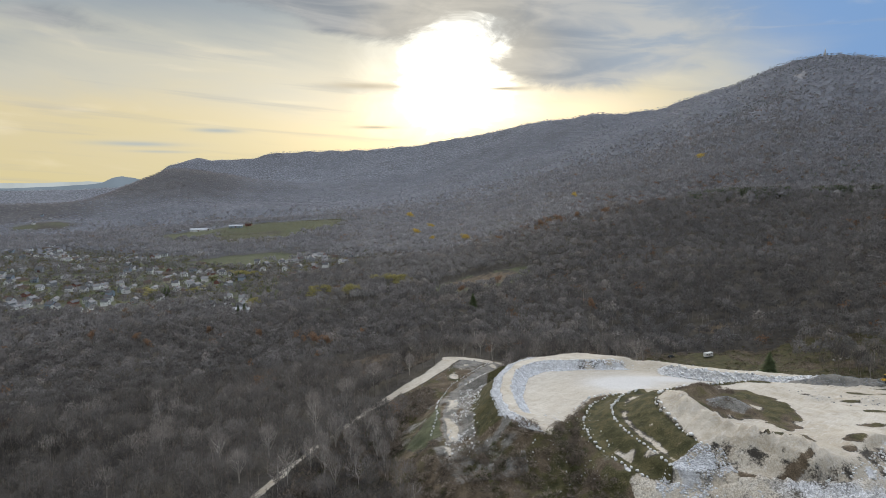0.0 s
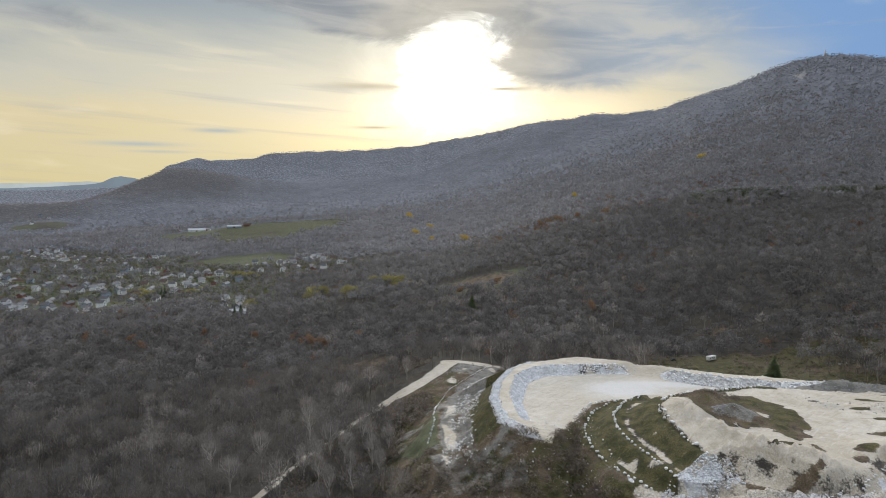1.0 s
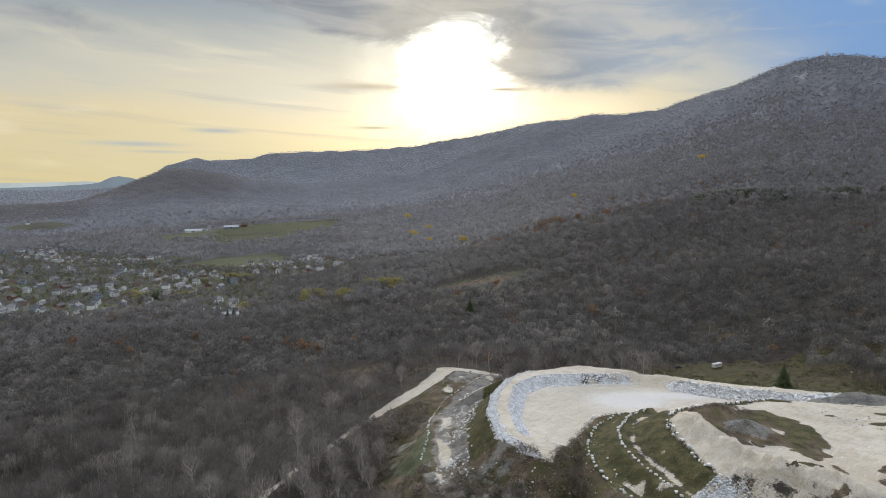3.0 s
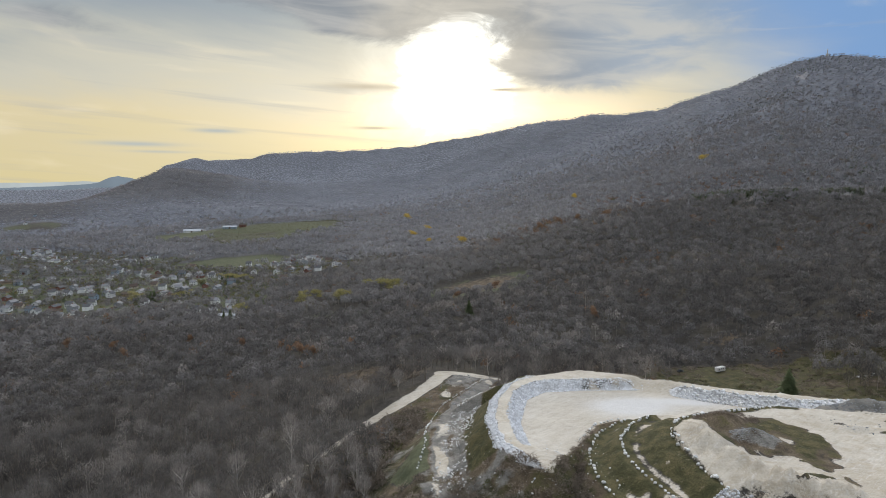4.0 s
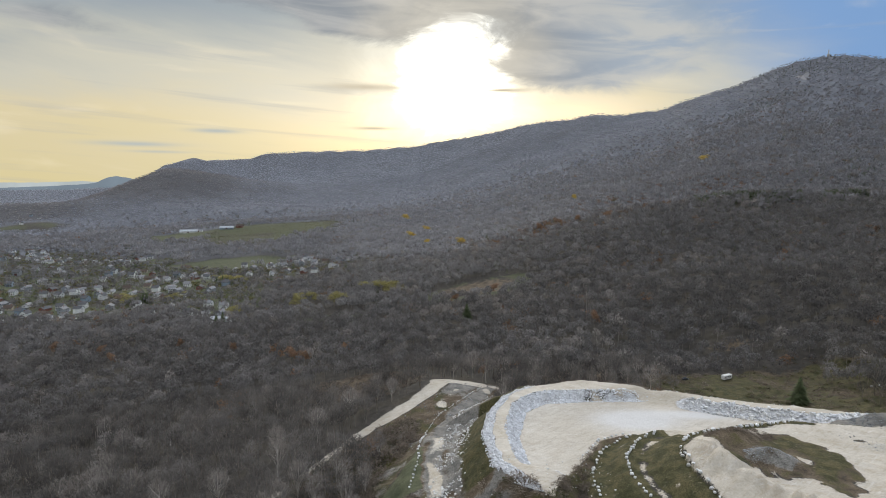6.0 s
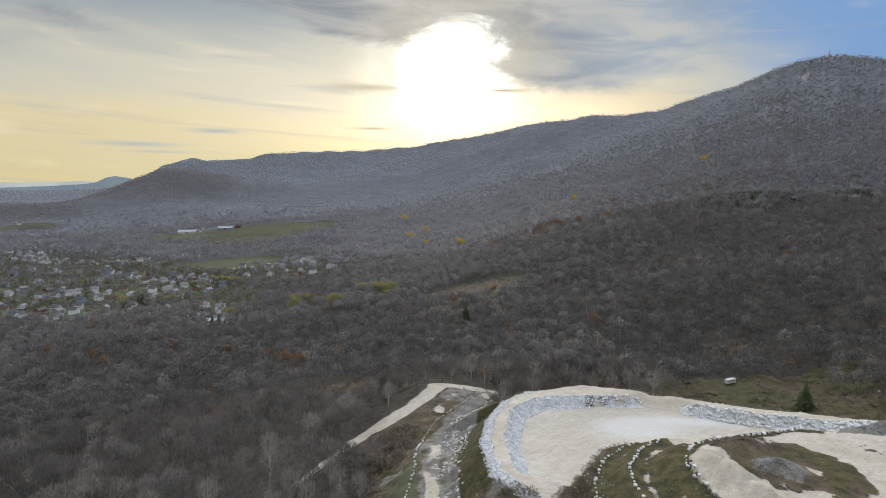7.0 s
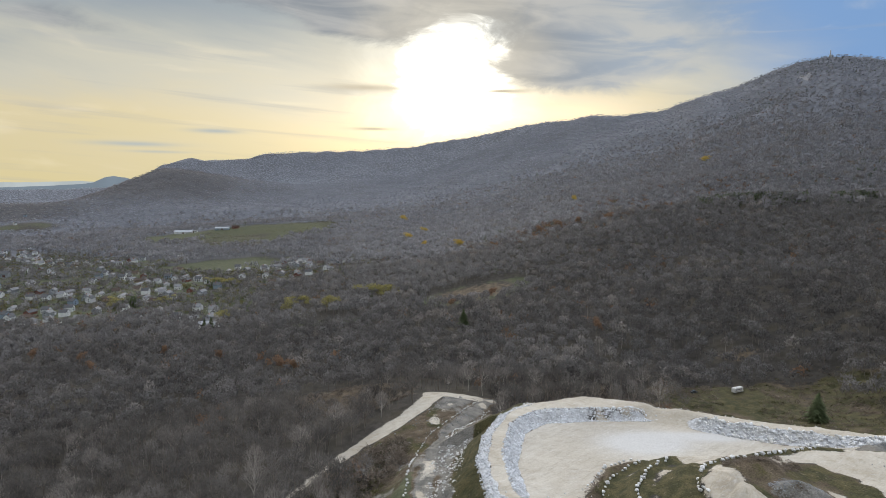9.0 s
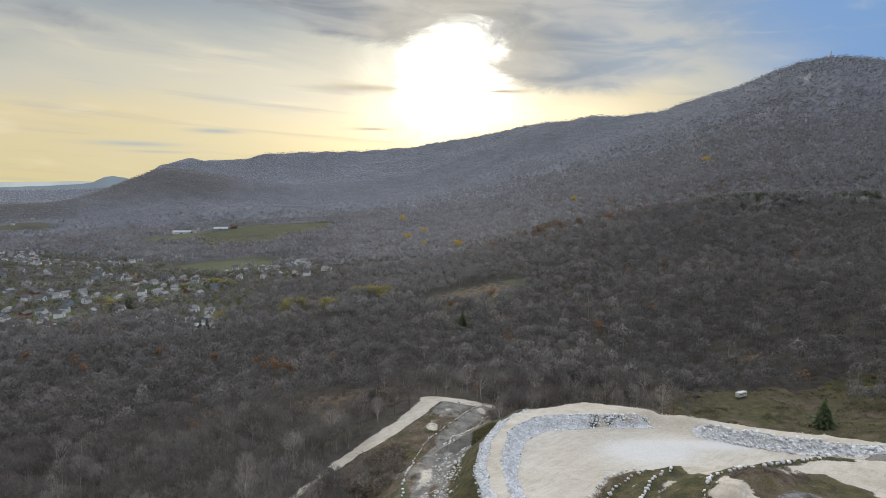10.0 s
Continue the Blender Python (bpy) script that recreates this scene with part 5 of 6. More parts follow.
for nm, n, t, mats, lo, hi, lab in (("village_bare_trees", 9500, FAR_T, (M_TRUNK, M_TWIG_SLOPE), 5, 10, "bare shade trees between the village houses"),
                                    ("village_willows", 3600, LEAFY_F, (M_TRUNK, M_OLIVE), 5, 9.5, "yellow-green trees between the village houses"),
                                    ("village_conifers", 3000, CONIF_F, (M_TRUNK, M_CONIFER), 6, 13, "dark conifers between the village houses"),
                                    ("village_russet_trees", 260, LEAFY_F, (M_TRUNK, M_RUSSET), 5, 8, "russet-leaved trees between the village houses")):
    x, y = in_village(n, VILLAGE)
    grove(nm, t, x, y, heights(len(x), lo, hi), mats, lab, 1.2)



# ---------------------------------------------------------------- houses


def painted(name, c, rough=0.7):
    return material(name, two_tone(tuple(v * 0.88 for v in c), c, 0.4, 4.0, per_object=0.06), rough)


WALLS = [painted("white_clapboard", (0.86, 0.86, 0.84)), painted("cream_siding", (0.60, 0.54, 0.43)), painted("grey_siding", (0.34, 0.355, 0.37)),
         painted("pale_blue_siding", (0.33, 0.40, 0.47)), painted("brick_red_siding", (0.26, 0.12, 0.09)), painted("tan_siding", (0.42, 0.33, 0.23))]
ROOFS = [painted("grey_shingle", (0.115, 0.117, 0.122), 0.8), painted("pale_grey_shingle", (0.25, 0.252, 0.258), 0.8), painted("brown_shingle", (0.105, 0.08, 0.066), 0.8), painted("metal_roof", (0.44, 0.47, 0.50), 0.5)]
M_GLASS = material("window_glass", lambda g, p: g.mix(g.noise(p, 0.5), (0.03, 0.035, 0.04), (0.06, 0.065, 0.07)), 0.15)
M_TRIM = painted("white_trim", (0.82, 0.82, 0.80))
M_DOOR = painted("dark_door", (0.12, 0.06, 0.045))
M_BRICK = painted("chimney_brick", (0.30, 0.15, 0.11))


def gable_roof(w, d, h, rise, over=0.45, thick=0.22):
    """A pitched roof with thickness and eaves; the ridge runs along x."""
    bm = bmesh.new()
    x0, x1, yy = -w / 2 - over, w / 2 + over, d / 2 + over
    drop = rise * over / (d / 2)
    prof = [(-yy, h - drop), (0, h + rise), (yy, h - drop), (yy, h - drop + thick), (0, h + rise + thick * 1.2), (-yy, h - drop + thick)]
    a, b = [bm.verts.new((x0, p, q)) for p, q in prof], [bm.verts.new((x1, p, q)) for p, q in prof]
    for ring, flip in ((a, 1), (b, -1)):
        bm.faces.new([ring[i] for i in (0, 1, 4, 5)][::flip])
        bm.faces.new([ring[i] for i in (1, 2, 3, 4)][::flip])
    for i in range(6):
        j = (i + 1) % 6
        bm.faces.new((a[j], a[i], b[i], b[j]))
    bmesh.ops.recalc_face_normals(bm, faces=bm.faces)
    return bm


def gable_walls(w, d, h, rise, bottom=-1.5):
    bm = bmesh.new()
    prof = [(-d / 2, bottom), (d / 2, bottom), (d / 2, h), (0, h + rise), (-d / 2, h)]
    a, b = [bm.verts.new((-w / 2, p, q)) for p, q in prof], [bm.verts.new((w / 2, p, q)) for p, q in prof]
    bm.faces.new(a)
    bm.faces.new(b[::-1])
    for i in range(5):
        j = (i + 1) % 5
        bm.faces.new((a[i], a[j], b[j], b[i]))
    bmesh.ops.recalc_face_normals(bm, faces=bm.faces)
    return bm


def add_window(root, x, y, z, w, h, along_x=True):
    t = 0.06
    if along_x:
        win = part("window", boxed(x - w / 2 - 0.12, y - t, z - 0.12, x + w / 2 + 0.12, y + t, z + h + 0.12), M_TRIM, root)
        part("pane", boxed(x - w / 2, y - t - 0.03, z, x + w / 2, y + t + 0.03, z + h), M_GLASS, win)
    else:
        win = part("window", boxed(x - t, y - w / 2 - 0.12, z - 0.12, x + t, y + w / 2 + 0.12, z + h + 0.12), M_TRIM, root)
        part("pane", boxed(x - t - 0.03, y - w / 2, z, x + t + 0.03, y + w / 2, z + h), M_GLASS, win)


def house(w, d, h, rise, wall, roof, label, garage=False, porch=False):
    root = new("house")
    tagged(root, label, "house", "houses of the village")
    part("wall", gable_walls(w, d, h, rise), wall, root)
    part("roof", gable_roof(w, d, h, rise), roof, root)
    part("chimney", boxed(w * 0.22, 0.3, h + rise * 0.5, w * 0.22 + 0.8, 1.1, h + rise + 1.0), M_BRICK, root)
    part("door", boxed(-0.5, -d / 2 - 0.07, 0.15, 0.5, -d / 2 + 0.05, 2.2), M_DOOR, root)
    for floor in range(1 if h < 4 else 2):
        z = 0.95 + 2.6 * floor
        for x in ((-w * 0.32, w * 0.32) if floor == 0 else (-w * 0.32, 0.0, w * 0.32)):
            add_window(root, x, -d / 2, z, 1.1, 1.4)
        for s in (-1, 1):
            add_window(root, s * w / 2, 0.8, z, 1.0, 1.4, False)
    if garage:
        gx = w / 2 + 2.8
        bm = gable_walls(5.6, 6.2, 2.5, 1.7)
        bm.transform(Matrix.Translation((gx, 0.4, 0)))
        part("garage", bm, wall, root)
        bm = gable_roof(5.6, 6.2, 2.5, 1.7)
        bm.transform(Matrix.Translation((gx, 0.4, 0)))
        part("garage_roof", bm, roof, root)
        part("garage_door", boxed(gx - 2.2, -2.78, 0.05, gx + 2.2, -2.66, 2.2), M_TRIM, root)
    if porch:
        part("porch_roof", boxed(-w * 0.3, -d / 2 - 2.0, 2.6, w * 0.3, -d / 2 - 0.02, 2.8), roof, root)
        for s in (-1, 1):
            part("porch_post", boxed(s * w * 0.28 - 0.08, -d / 2 - 1.9, -0.5, s * w * 0.28 + 0.08, -d / 2 - 1.74, 2.6), M_TRIM, root)
    return root


KINDS = [house(9.5, 8.0, 5.2, 3.0, WALLS[0], ROOFS[0], "white clapboard two-storey house with a grey shingle roof", porch=True),
         house(12.5, 7.5, 2.8, 2.0, WALLS[0], ROOFS[1], "long white ranch house with a pale grey roof", garage=True),
         house(10.5, 8.0, 3.0, 3.2, WALLS[1], ROOFS[2], "cream sided cottage with a brown shingle roof"),
         house(11.0, 8.0, 5.0, 2.4, WALLS[2], ROOFS[1], "grey sided house with a pale shingle roof", garage=True),
         house(9.5, 8.5, 5.2, 3.2, WALLS[3], ROOFS[0], "pale blue two-storey house with a grey roof", porch=True),
         house(12.0, 8.0, 2.9, 2.4, WALLS[4], ROOFS[0], "low brick-red house with a grey shingle roof"),
         house(9.0, 7.5, 4.8, 3.0, WALLS[0], ROOFS[1], "white gabled house with a light grey roof"),
         house(11.5, 8.0, 2.9, 2.2, WALLS[5], ROOFS[2], "tan ranch house with a brown shingle roof", garage=True)]
spare = list(KINDS)
order = [0, 1, 6, 3, 2, 1, 4, 0, 7, 1, 6, 5, 0, 3]
for i, (hx, hy) in enumerate(HOUSES):
    k = order[i % len(order)]
    m = pose(hx, hy, ground_z(hx, hy) + 0.3, 0, 0, (i * 53) % 4 * 90 + (i * 37) % 31 - 15)
    if KINDS[k] in spare:
        spare.remove(KINDS[k])
        KINDS[k].matrix_basis = m
    else:
        copy_thing(KINDS[k], m)


def barn(w, d, h, rise, wall, roof, label):
    root = new("barn")
    tagged(root, label, "barn")
    part("wall", gable_walls(w, d, h, rise), wall, root)
    part("roof", gable_roof(w, d, h, rise, 0.6, 0.3), roof, root)
    part("barn_door", boxed(-2.2, -d / 2 - 0.12, 0, 2.2, -d / 2 + 0.05, 3.6), M_DOOR, root)
    for s in (-1, 1):
        add_window(root, s * w * 0.33, -d / 2, 1.4, 1.2, 1.2)
    return root


for (hx, hy), spec in zip(BARNS, ((46, 16, 4.5, 4.5, WALLS[0], ROOFS[3], "long white farm barn with a pale metal roof"),
                                  (38, 13, 4.0, 3.5, WALLS[3], ROOFS[3], "long farm shed with a pale blue metal roof"),
                                  (18, 12, 5.0, 4.0, WALLS[4], ROOFS[2], "red farm barn with a rusty roof"),
                                  (12, 9, 6.0, 3.5, WALLS[2], ROOFS[0], "tall dark grey barn standing on a meadow"),
                                  (22, 9, 3.0, 2.0, WALLS[0], ROOFS[3], "white shed with a metal roof at the wood's edge"),
                                  (20, 10, 4.0, 3.0, WALLS[0], ROOFS[1], "small white farm building beside the orchard"))):
    b = barn(*spec)
    b.matrix_basis = pose(hx, hy, ground_z(hx, hy) + 0.3, 0, 0, 8)

# ---------------------------------------------------------------- hazy hills beyond the valley


def haze_hill(name, depth, tops, colour, label):
    """A far ridge, a blue silhouette that glows, haze put into its colour: degrees right of +y and height, swept back
    into a thin shell.
    """
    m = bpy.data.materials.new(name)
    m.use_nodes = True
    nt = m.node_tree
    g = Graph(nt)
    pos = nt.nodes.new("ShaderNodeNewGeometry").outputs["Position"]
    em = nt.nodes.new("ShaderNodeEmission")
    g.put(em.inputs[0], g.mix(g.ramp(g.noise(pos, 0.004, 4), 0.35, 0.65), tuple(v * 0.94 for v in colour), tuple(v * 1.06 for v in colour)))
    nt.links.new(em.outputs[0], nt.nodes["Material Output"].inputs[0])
    az = np.linspace(tops[0][0], tops[-1][0], 160)
    h = np.interp(az, [p[0] for p in tops], [p[1] for p in tops])
    h = h + 4 * fbm(az * 60, az * 0 + depth, 40, 4)
    rows = [(0.0, -150.0, 0.0), (20.0, 0.0, 1.0), (60.0, -30.0, 1.0)]
    V = [np.stack([(depth + d) * np.tan(np.radians(az)), np.full(len(az), depth + d), (h if k else 0 * h) + dz], 1) for d, dz, k in rows]
    n = len(az)
    i = np.arange(3 * n).reshape(3, n)
    F = np.stack([i[:-1, :-1], i[:-1, 1:], i[1:, 1:], i[1:, :-1]], -1).reshape(-1, 4)
    ob = new(name, mesh_from(name, np.concatenate(V), F, m, flat=False))
    tagged(ob, label, "hills", kind="structure")


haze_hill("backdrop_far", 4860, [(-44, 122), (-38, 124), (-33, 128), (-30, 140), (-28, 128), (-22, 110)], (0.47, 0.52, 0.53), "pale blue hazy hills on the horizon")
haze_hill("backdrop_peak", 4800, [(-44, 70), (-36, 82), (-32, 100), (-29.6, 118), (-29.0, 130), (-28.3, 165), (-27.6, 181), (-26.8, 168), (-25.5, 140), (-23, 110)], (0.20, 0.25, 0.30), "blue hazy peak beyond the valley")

# ---------------------------------------------------------------- summit tower


def summit_tower():
    x, y = 2376 * math.tan(radians(31.35)), 2376.0
    root = new("summit_tower")
    root.location, root.scale = (x, y, ground_z(x, y)), (0.72, 0.72, 0.72)
    tagged(root, "slender pale stone tower on the mountain top", "tower")
    m = painted("pale_granite", (0.55, 0.54, 0.52))

    def turned(profile, n=12):
        bm = bmesh.new()
        rings = [[bm.verts.new((r * math.cos(i * 6.2832 / n), r * math.sin(i * 6.2832 / n), z)) for i in range(n)] for r, z in profile]
        for a, b in zip(rings, rings[1:]):
            for i in range(n):
                bm.faces.new((a[i], a[(i + 1) % n], b[(i + 1) % n], b[i]))
        bm.faces.new(rings[-1])
        return bm

    part("base", turned([(6.0, -6), (6.0, 10), (4.5, 11.5)]), m, root)
    part("shaft", turned([(2.8, 11), (2.1, 27), (2.6, 27.5), (2.6, 29)]), m, root)
    part("lantern", turned([(1.7, 29), (1.7, 32), (1.2, 33.4), (0.3, 34.2)]), M_TRIM, root, "white lantern globe")


summit_tower()

# ---------------------------------------------------------------- power pole on the slope


def power_pole(x, y, top):
    """A frame of two wooden poles with a crossarm and braces, standing above the trees."""
    root = new("power_pole")
    z = ground_z(x, y)
    tall = top - z
    root.matrix_basis = pose(x, y, z, 0, 0, -32)
    tagged(root, "weathered wooden power pole frame standing above bare woods", "power pole")
    m = painted("weathered_pole", (0.46, 0.43, 0.39))
    for sx in (-1, 1):
        bm = bmesh.new()
        bmesh.ops.create_cone(bm, cap_ends=True, segments=8, radius1=0.24, radius2=0.16, depth=tall + 1.0, matrix=Matrix.Translation((sx * 1.9, 0, tall / 2 - 0.5)))
        pole = part("pole", bm, m, root)
        for k in (0, 1):
            part("insulator", boxed(sx * (1.2 + 2.2 * k) - 0.12, -0.12, tall - 2.4, sx * (1.2 + 2.2 * k) + 0.12, 0.12, tall - 1.5), M_GLASS, pole)
    part("crossarm", boxed(-4.2, -0.14, tall - 1.5, 4.2, 0.14, tall - 1.15), m, root)
    for sx in (-1, 1):
        bm = boxed(-2.7, -0.09, -0.1, 2.7, 0.09, 0.1)
        bm.transform(Matrix.Translation((0, 0.32 * sx, tall - 6.0)) @ Matrix.Rotation(radians(48 * sx), 4, "Y"))
        part("brace", bm, m, root)


power_pole(489, 758, 111.0)

# ---------------------------------------------------------------- camper on the meadow


def wheel(parent, x, y, r=0.36):
    bm = bmesh.new()
    bmesh.ops.create_cone(bm, cap_ends=True, segments=14, radius1=r, radius2=r, depth=0.24, matrix=Matrix.Translation((x, y, r)) @ Matrix.Rotation(radians(90), 4, "X"))
    w = part("wheel", bm, painted_tyre, parent)
    bm = bmesh.new()
    bmesh.ops.create_cone(bm, cap_ends=True, segments=10, radius1=r * 0.55, radius2=r * 0.55, depth=0.27, matrix=Matrix.Translation((x, y, r)) @ Matrix.Rotation(radians(90), 4, "X"))
    part("rim", bm, M_TRIM, w)


painted_tyre = painted("tyre_rubber", (0.03, 0.03, 0.03))
M_CAMPER = painted("camper_white", (0.76, 0.75, 0.72), 0.4)


def camper(x, y, turn):
    root = new("camper_van")
    tagged(root, "white camper van with a brown stripe parked on the meadow", "camper van")
    bm = bmesh.new()
    prof = [(-3.8, 0.5), (3.6, 0.5), (3.7, 1.3), (3.1, 2.0), (3.5, 2.5), (3.3, 3.0), (-3.7, 3.05), (-3.85, 2.8)]
    a, b = [bm.verts.new((p, -1.15, q)) for p, q in prof], [bm.verts.new((p, 1.15, q)) for p, q in prof]
    bm.faces.new(a)
    bm.faces.new(b[::-1])
    for i in range(8):
        j = (i + 1) % 8
        bm.faces.new((a[j], a[i], b[i], b[j]))
    bmesh.ops.recalc_face_normals(bm, faces=bm.faces)
    bmesh.ops.bevel(bm, geom=bm.edges[:], offset=0.12, segments=2, affect="EDGES")
    part("body", bm, M_CAMPER, root)
    for s in (-1, 1):
        part("stripe", boxed(-3.7, s * 1.16 - 0.012, 1.15, 3.4, s * 1.16 + 0.012, 1.4), WALLS[5], root, "brown side stripe")
        for wx in (-2.8, -1.0, 0.9):
            part("window", boxed(wx, s * 1.16 - 0.015, 1.75, wx + 1.1, s * 1.16 + 0.015, 2.35), M_GLASS, root)
        for wx in (-2.2, 2.5):
            wheel(root, wx, s * 0.95)
    part("windscreen", boxed(3.15, -0.95, 1.35, 3.72, 0.95, 1.9), M_GLASS, root)
    part("roof_vent", boxed(-1.2, -0.35, 3.03, -0.5, 0.35, 3.22), M_TRIM, root)
    part("bumper", boxed(3.6, -1.1, 0.45, 3.85, 1.1, 0.68), painted_tyre, root)
    root.matrix_basis = pose(x, y, ground_z(x, y), 0, 0, turn)


camper(177.5, 398, 28)


# ---------------------------------------------------------------- single trees
OAK, WILLOW, PINE = leafy_tree(300, 700, 0.022), leafy_tree(301, 900, 0.021, 0.36, 0.2), conifer_tree(302, 46, 12, 0.034)
GREY = [bare_tree(310 + s, 420, 0.0085, 0.036, 18, crown_r=0.27, base=0.16, length=0.30) for s in range(4)]


def specimens(name, template, mats, label, group, spots, tone=0.6):
    """The same tree at several places: x, y, height, breadth."""
    first = None
    for i, (tx, ty, h, wd) in enumerate(spots):
        if first is None:
            first = lone_tree(name, template, mats, label, tone)
            tagged(first, group=group)
            stand(first, tx, ty, h, wd, 40)
        else:
            stand(copy_thing(first, Matrix()), tx, ty, h, wd, (i * 77) % 360)


specimens("willow_tree", WILLOW, (M_TRUNK, M_WILLOW), "broad yellow-green willow tree among bare woods", "willows", WILLOWS)
specimens("golden_tree", OAK, (M_TRUNK, M_GOLD), "tree with golden yellow autumn leaves", "golden trees", GOLDEN, 0.8)
specimens("russet_oak", OAK, (M_TRUNK, M_RUSSET), "oak with russet brown autumn leaves in bare woods", "russet oaks", RUSSETS, 0.7)
specimens("pine_tree", PINE, (M_TRUNK, M_CONIFER), "dark green pine standing at the wood's edge", "pines", PINES)
own_t = np.array_split(np.arange(len(own_x)), 6)
for k, sel in enumerate(own_t):
    specimens("bare_tree", NEAR_T[k], (M_TRUNK, M_TWIG), "grey-brown leafless broadleaf tree in the wood beside the track", "bare trees beside the track",
              [(own_x[i], own_y[i], RNG.uniform(7.5, 16), RNG.uniform(0.85, 1.2)) for i in sel], (0.15, 0.75, 0.4, 0.9, 0.3, 0.6)[k])
for k, spots in enumerate(PALE_TREES):
    specimens("pale_bare_tree", GREY[k], (M_PALE, M_PALE_TWIG), "tall pale grey bare tree beside the white track", "pale bare trees", spots)

# ---------------------------------------------------------------- scrub, hedges, orchard, conifer belt


def bush(seed, twigs, w, leafy=0):
    """A low spreading shrub, one unit tall: fine twigs lying over a dome, and leaf clumps."""
    rng = np.random.default_rng(seed)
    out = []
    for i in range(twigs):
        d = rng.normal(size=3)
        d[2] = abs(d[2])
        d /= np.linalg.norm(d)
        p = d * (0.55, 0.55, 0.72) * rng.uniform(0.55, 1.05)
        go = rng.normal(size=3) * 0.7 + np.array([d[0], d[1], 1.0])
        go /= np.linalg.norm(go)
        side = np.cross(go, d + rng.normal(0, 0.4, 3))
        side /= np.linalg.norm(side) + 1e-9
        out.append(np.stack([p - side * w / 2, p + side * w / 2, p + go * rng.uniform(0.2, 0.42)]))
    for i in range(leafy):
        a, r = rng.uniform(0, 6.28), 0.55 * math.sqrt(rng.random())
        p = np.array([r * math.cos(a), r * math.sin(a), rng.uniform(0.15, 0.85) * (1 - 0.5 * r)])
        out.append(p + rng.normal(0, 0.09, (3, 3)))
    return np.zeros((0, 3, 3)), np.array(out)


BUSHES = [bush(s, 80, 0.05, 6) for s in range(4)]
LOW_BUSHES = [bush(30 + s, 34, 0.085, 4) for s in range(4)]
SHRUBS = [bush(10 + s, 30, 0.05, 45) for s in range(4)]


def scrub(name, poly, n, lo, hi, templates, mat, label, keep=None):
    xs0, ys0 = [p[0] for p in poly], [p[1] for p in poly]
    x, y = RNG.uniform(min(xs0), max(xs0), n), RNG.uniform(min(ys0), max(ys0), n)
    ok = within(x, y, poly)
    if keep is not None:
        ok &= keep(x, y)
    x, y = x[ok], y[ok]
    grove(name, templates, x, y, heights(len(x), lo, hi), (M_TRUNK, mat), label, 1.4, category="scrub")


# besides the camper's own spot, a strip is left bare for the camera's view
clear_of_camper = lambda x, y: (np.hypot(x - 178, y - 394) > 12) & ~((np.abs(x - 0.45 * y) < 10) & (y < 400) & (y > 340))
off_track = lambda x, y: (line_dist(x, y, ROAD) > 4) & (line_dist(x, y, BENCH) > 4)
scrub("brown_slope_scrub", [(-20, 205), (-12, 240), (6, 232), (28, 226), (44, 214), (52, 228), (50, 200), (64, 178), (60, 160), (0, 170)], 760, 1.2, 4.0, BUSHES, M_BUSH, "brown leafless scrub on the quarry's lower slope", off_track)
scrub("olive_slope_scrub", [(-20, 205), (-12, 240), (6, 232), (28, 226), (44, 214), (50, 200), (64, 178), (60, 160), (0, 170)], 260, 1.0, 3.0, SHRUBS, M_GREEN_BUSH, "olive green shrubs on the quarry's lower slope", off_track)
scrub("pit_corner_scrub", [(38, 214), (48, 232), (58, 246), (64, 258), (56, 240), (52, 222), (46, 208)], 420, 0.8, 2.6, BUSHES, M_BUSH, "brown thicket at the sand pit's corner")
scrub("track_side_scrub", [(-62, 225), (-52, 262), (-36, 298), (-18, 322), (-6, 322), (-8, 290), (-20, 262), (-18, 215)], 620, 2.0, 5.5, BUSHES, M_BUSH, "dense grey-brown thicket below the white track", off_track)
scrub("track_side_shrubs", [(-62, 225), (-52, 262), (-36, 298), (-18, 322), (-6, 322), (-8, 290), (-20, 262), (-18, 215)], 240, 1.5, 3.5, SHRUBS, M_GREEN_BUSH, "olive green shrubs below the white track", off_track)
scrub("mound_scrub", [(-80, 425), (-10, 425), (-6, 380), (-30, 360), (-60, 380)], 900, 0.6, 2.4, BUSHES, M_BUSH, "dry brush on the bare earth mound", off_track)
scrub("meadow_scrub", [(114, 318), (120, 375), (150, 420), (230, 420), (300, 380), (300, 285), (230, 275), (150, 298)], 3400, 0.5, 2.2, LOW_BUSHES, M_BUSH, "brown brush round the meadow", clear_of_camper)
scrub("meadow_shrubs", [(114, 318), (120, 375), (150, 420), (230, 420), (300, 380), (300, 285), (230, 275), (150, 298)], 700, 0.5, 2.0, SHRUBS, M_GREEN_BUSH, "olive shrubs round the meadow", clear_of_camper)
scrub("pile_scrub", [(92, 236), (98, 247), (116, 248), (120, 240), (108, 232)], 420, 0.5, 1.4, BUSHES, M_BUSH, "dry weeds on the earth heap")

bx, by, bs = band(RIM_OUT[6:], -3.4, -0.6, 420, 0.5, 1.4)
ok = bx < 215
grove("berm_weeds", BUSHES, bx[ok], by[ok], bs[ok], (M_TRUNK, M_BUSH), "dry brown weeds along the quarry's outer berm", 1.5, category="scrub")
rows_x, rows_y = [], []
for i in range(40):
    for j in range(84):
        u, v = (i - 20) * 9.0, (j - 42) * 9.0
        ox, oy = -450 + u * 0.98 + v * 0.2, 1680 - u * 0.2 + v * 0.98
        rows_x.append(ox + RNG.normal(0, 1.8))
        rows_y.append(oy + RNG.normal(0, 1.8))
ox, oy = np.array(rows_x), np.array(rows_y)
ok = field_weight(ox, oy) > 0.5
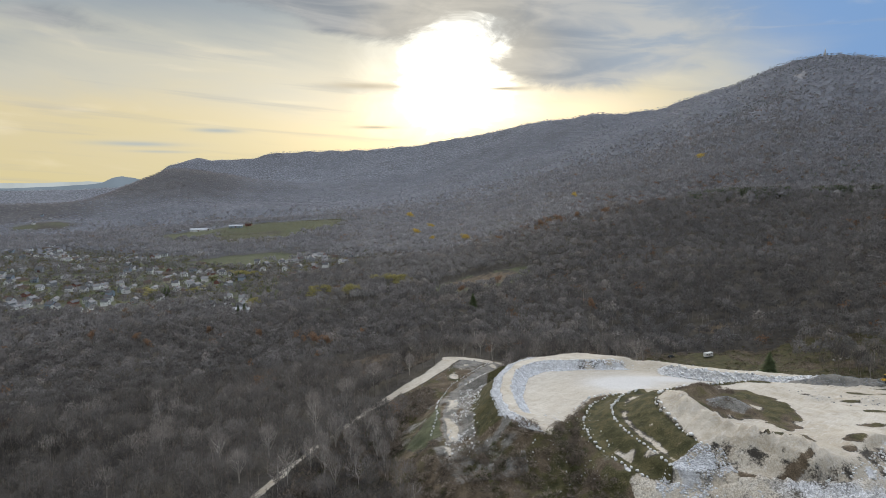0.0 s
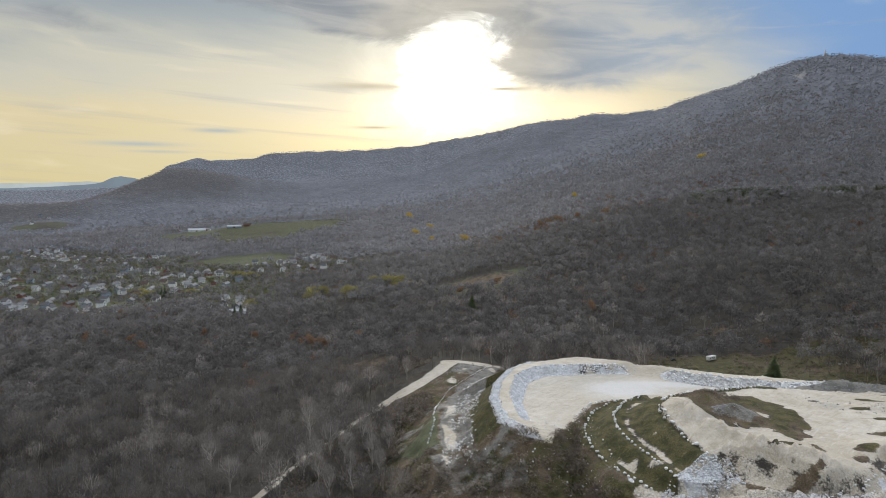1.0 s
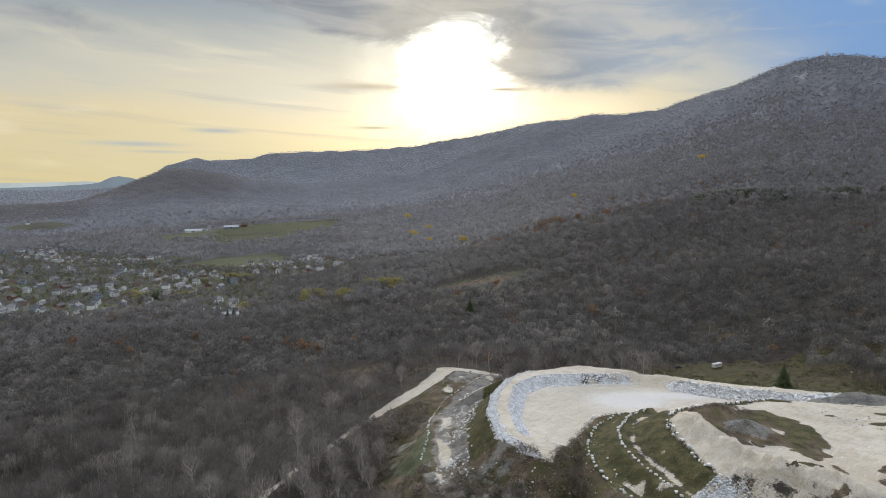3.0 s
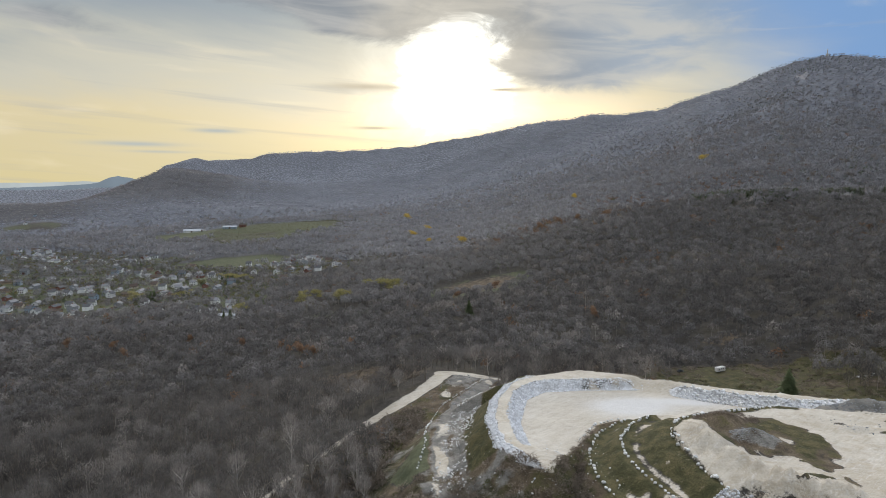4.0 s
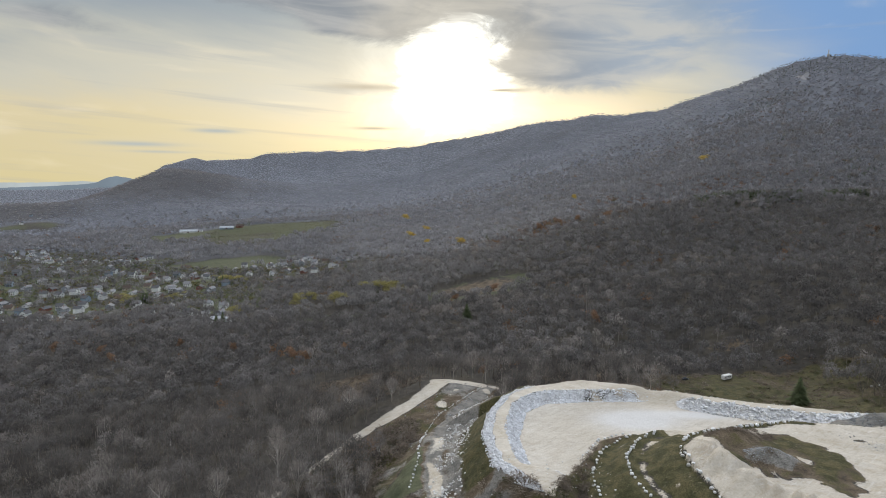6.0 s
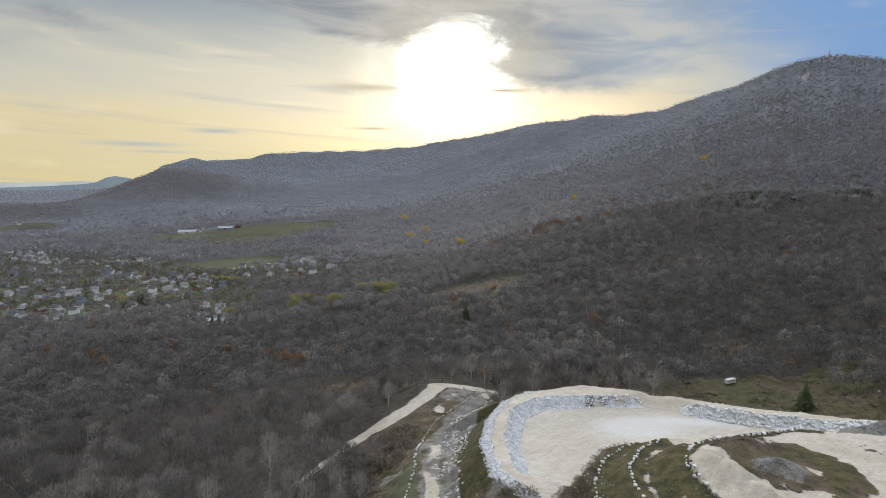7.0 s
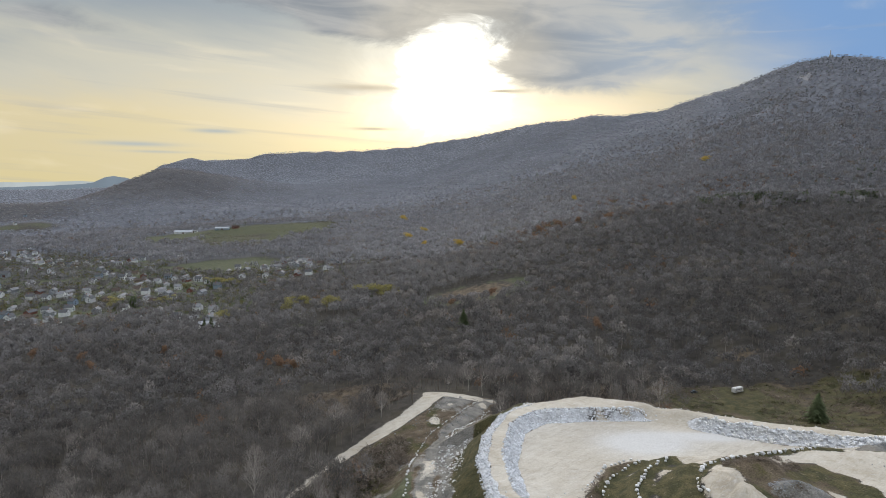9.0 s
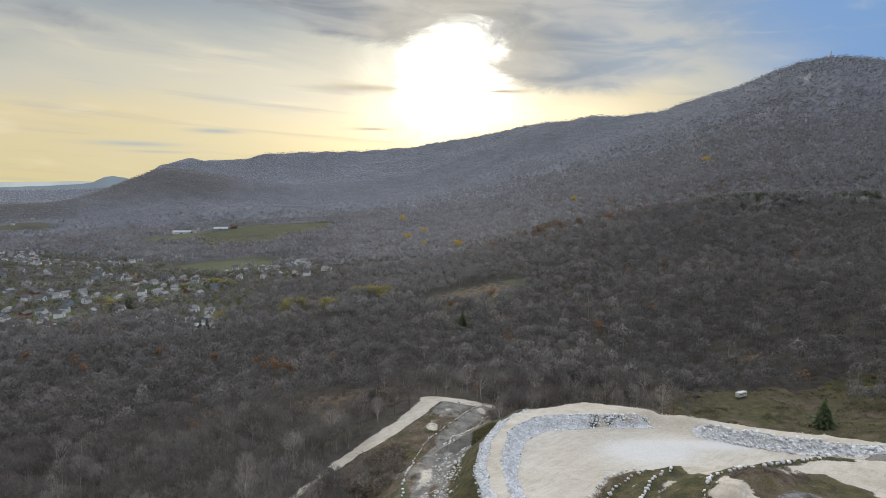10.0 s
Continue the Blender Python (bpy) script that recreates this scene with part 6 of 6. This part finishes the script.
grove("orchard", LEAFY_F, ox[ok], oy[ok], heights(int(ok.sum()), 2.4, 3.6), (M_TRUNK, M_GREEN_BUSH), "rows of low olive-green orchard trees", 1.3, category="orchard")

n = 640
t = np.radians(np.concatenate([RNG.uniform(21.5, 29.5, n // 2), RNG.uniform(31.0, 34.0, n // 5), RNG.uniform(35.0, 40.0, n - n // 2 - n // 5)]))
d = 978 + RNG.normal(0, 13, n)
bx, by = d * np.sin(t), d * np.cos(t)
grove("conifer_belt", CONIF_F, bx, by, heights(n, 10, 16), (M_TRUNK, M_CONIFER), "belt of green conifers along the shoulder of the slope", 1.5)

# ---------------------------------------------------------------- vehicles
M_YELLOW = painted("machine_yellow", (0.55, 0.34, 0.04), 0.5)
M_CAR = painted("dark_car_paint", (0.05, 0.055, 0.06), 0.35)
M_SILVER = painted("silver_car_paint", (0.50, 0.51, 0.53), 0.35)


def shaped(profile, half, bevel=0.06):
    """A body swept across its width from a side profile."""
    bm = bmesh.new()
    a, b = [bm.verts.new((p, -half, q)) for p, q in profile], [bm.verts.new((p, half, q)) for p, q in profile]
    bm.faces.new(a)
    bm.faces.new(b[::-1])
    n = len(profile)
    for i in range(n):
        j = (i + 1) % n
        bm.faces.new((a[j], a[i], b[i], b[j]))
    bmesh.ops.recalc_face_normals(bm, faces=bm.faces)
    bmesh.ops.bevel(bm, geom=bm.edges[:], offset=bevel, segments=1, affect="EDGES")
    return bm


def car(paint, label):
    root = new("parked_car")
    tagged(root, label, "car", "parked cars")
    part("body", shaped([(-2.2, 0.35), (2.15, 0.35), (2.2, 0.75), (1.2, 0.95), (-2.1, 1.0), (-2.25, 0.7)], 0.88), paint, root)
    part("cabin", shaped([(-1.5, 0.95), (1.05, 0.93), (0.45, 1.45), (-1.05, 1.48)], 0.76), M_GLASS, root)
    for wx in (-1.35, 1.35):
        for s in (-1, 1):
            wheel(root, wx, s * 0.80, 0.32)
    return root


def loader(x, y, turn):
    root = new("wheel_loader")
    tagged(root, "yellow wheel loader standing beside the grey stone heap", "loader")
    part("body", shaped([(-3.0, 0.9), (-0.2, 0.9), (0.0, 1.6), (-0.4, 2.0), (-2.9, 1.9), (-3.1, 1.4)], 1.0), M_YELLOW, root)
    part("front_frame", shaped([(0.0, 0.8), (1.6, 0.8), (1.6, 1.5), (0.2, 1.7)], 0.6), M_YELLOW, root)
    part("cab", shaped([(-0.9, 1.9), (0.4, 1.7), (0.3, 3.2), (-0.8, 3.25)], 0.75), M_GLASS, root, "dark glazed cab")
    part("cab_roof", boxed(-1.0, -0.85, 3.22, 0.5, 0.85, 3.36), M_YELLOW, root)
    for s in (-1, 1):
        bm = shaped([(1.0, 1.5), (3.1, 0.7), (3.2, 1.0), (1.1, 1.85)], 0.12, 0.02)
        bm.transform(Matrix.Translation((0, s * 0.55, 0)))
        part("arm", bm, M_YELLOW, root)
        for wx in (-2.1, 1.1):
            wheel(root, wx, s * 1.05, 0.75)
    part("bucket", shaped([(3.0, 0.2), (4.2, 0.1), (4.1, 0.25), (3.3, 0.5), (3.4, 1.3), (3.1, 1.25)], 1.35, 0.03), M_GREY_ROCK, root, "worn grey steel bucket")
    root.matrix_basis = pose(x, y, ground_z(x, y), 0, 0, turn)


loader(190, 254, 200)
CARS = [car(M_CAR, "dark car parked on grass"), car(M_SILVER, "silver car parked beside a house"), car(M_CAMPER, "white car parked beside a house")]
CARS[0].matrix_basis = pose(152, 396, ground_z(152, 396), 0, 0, 20)
lots = [(-480, 772), (-520, 790), (-430, 850), (-390, 875), (-470, 765), (-250, 735), (-220, 690), (-240, 1090), (-200, 1070), (-500, 1010), (-410, 1000), (-640, 930), (-600, 960), (-350, 880), (-160, 1040), (-450, 790), (-555, 800), (-720, 1050)]
used = set()
for i, (cx, cy) in enumerate(lots):
    k = 1 + i % 2
    m = pose(cx, cy, ground_z(cx, cy), 0, 0, (i * 67) % 360)
    if k in used:
        copy_thing(CARS[k], m)
    else:
        CARS[k].matrix_basis = m
        used.add(k)
boulder_row([(232, 352), (238, 350), (242, 355)], 3.2, 1.6, 2.4, "big pale boulder lying on the meadow", "boulders on the meadow")
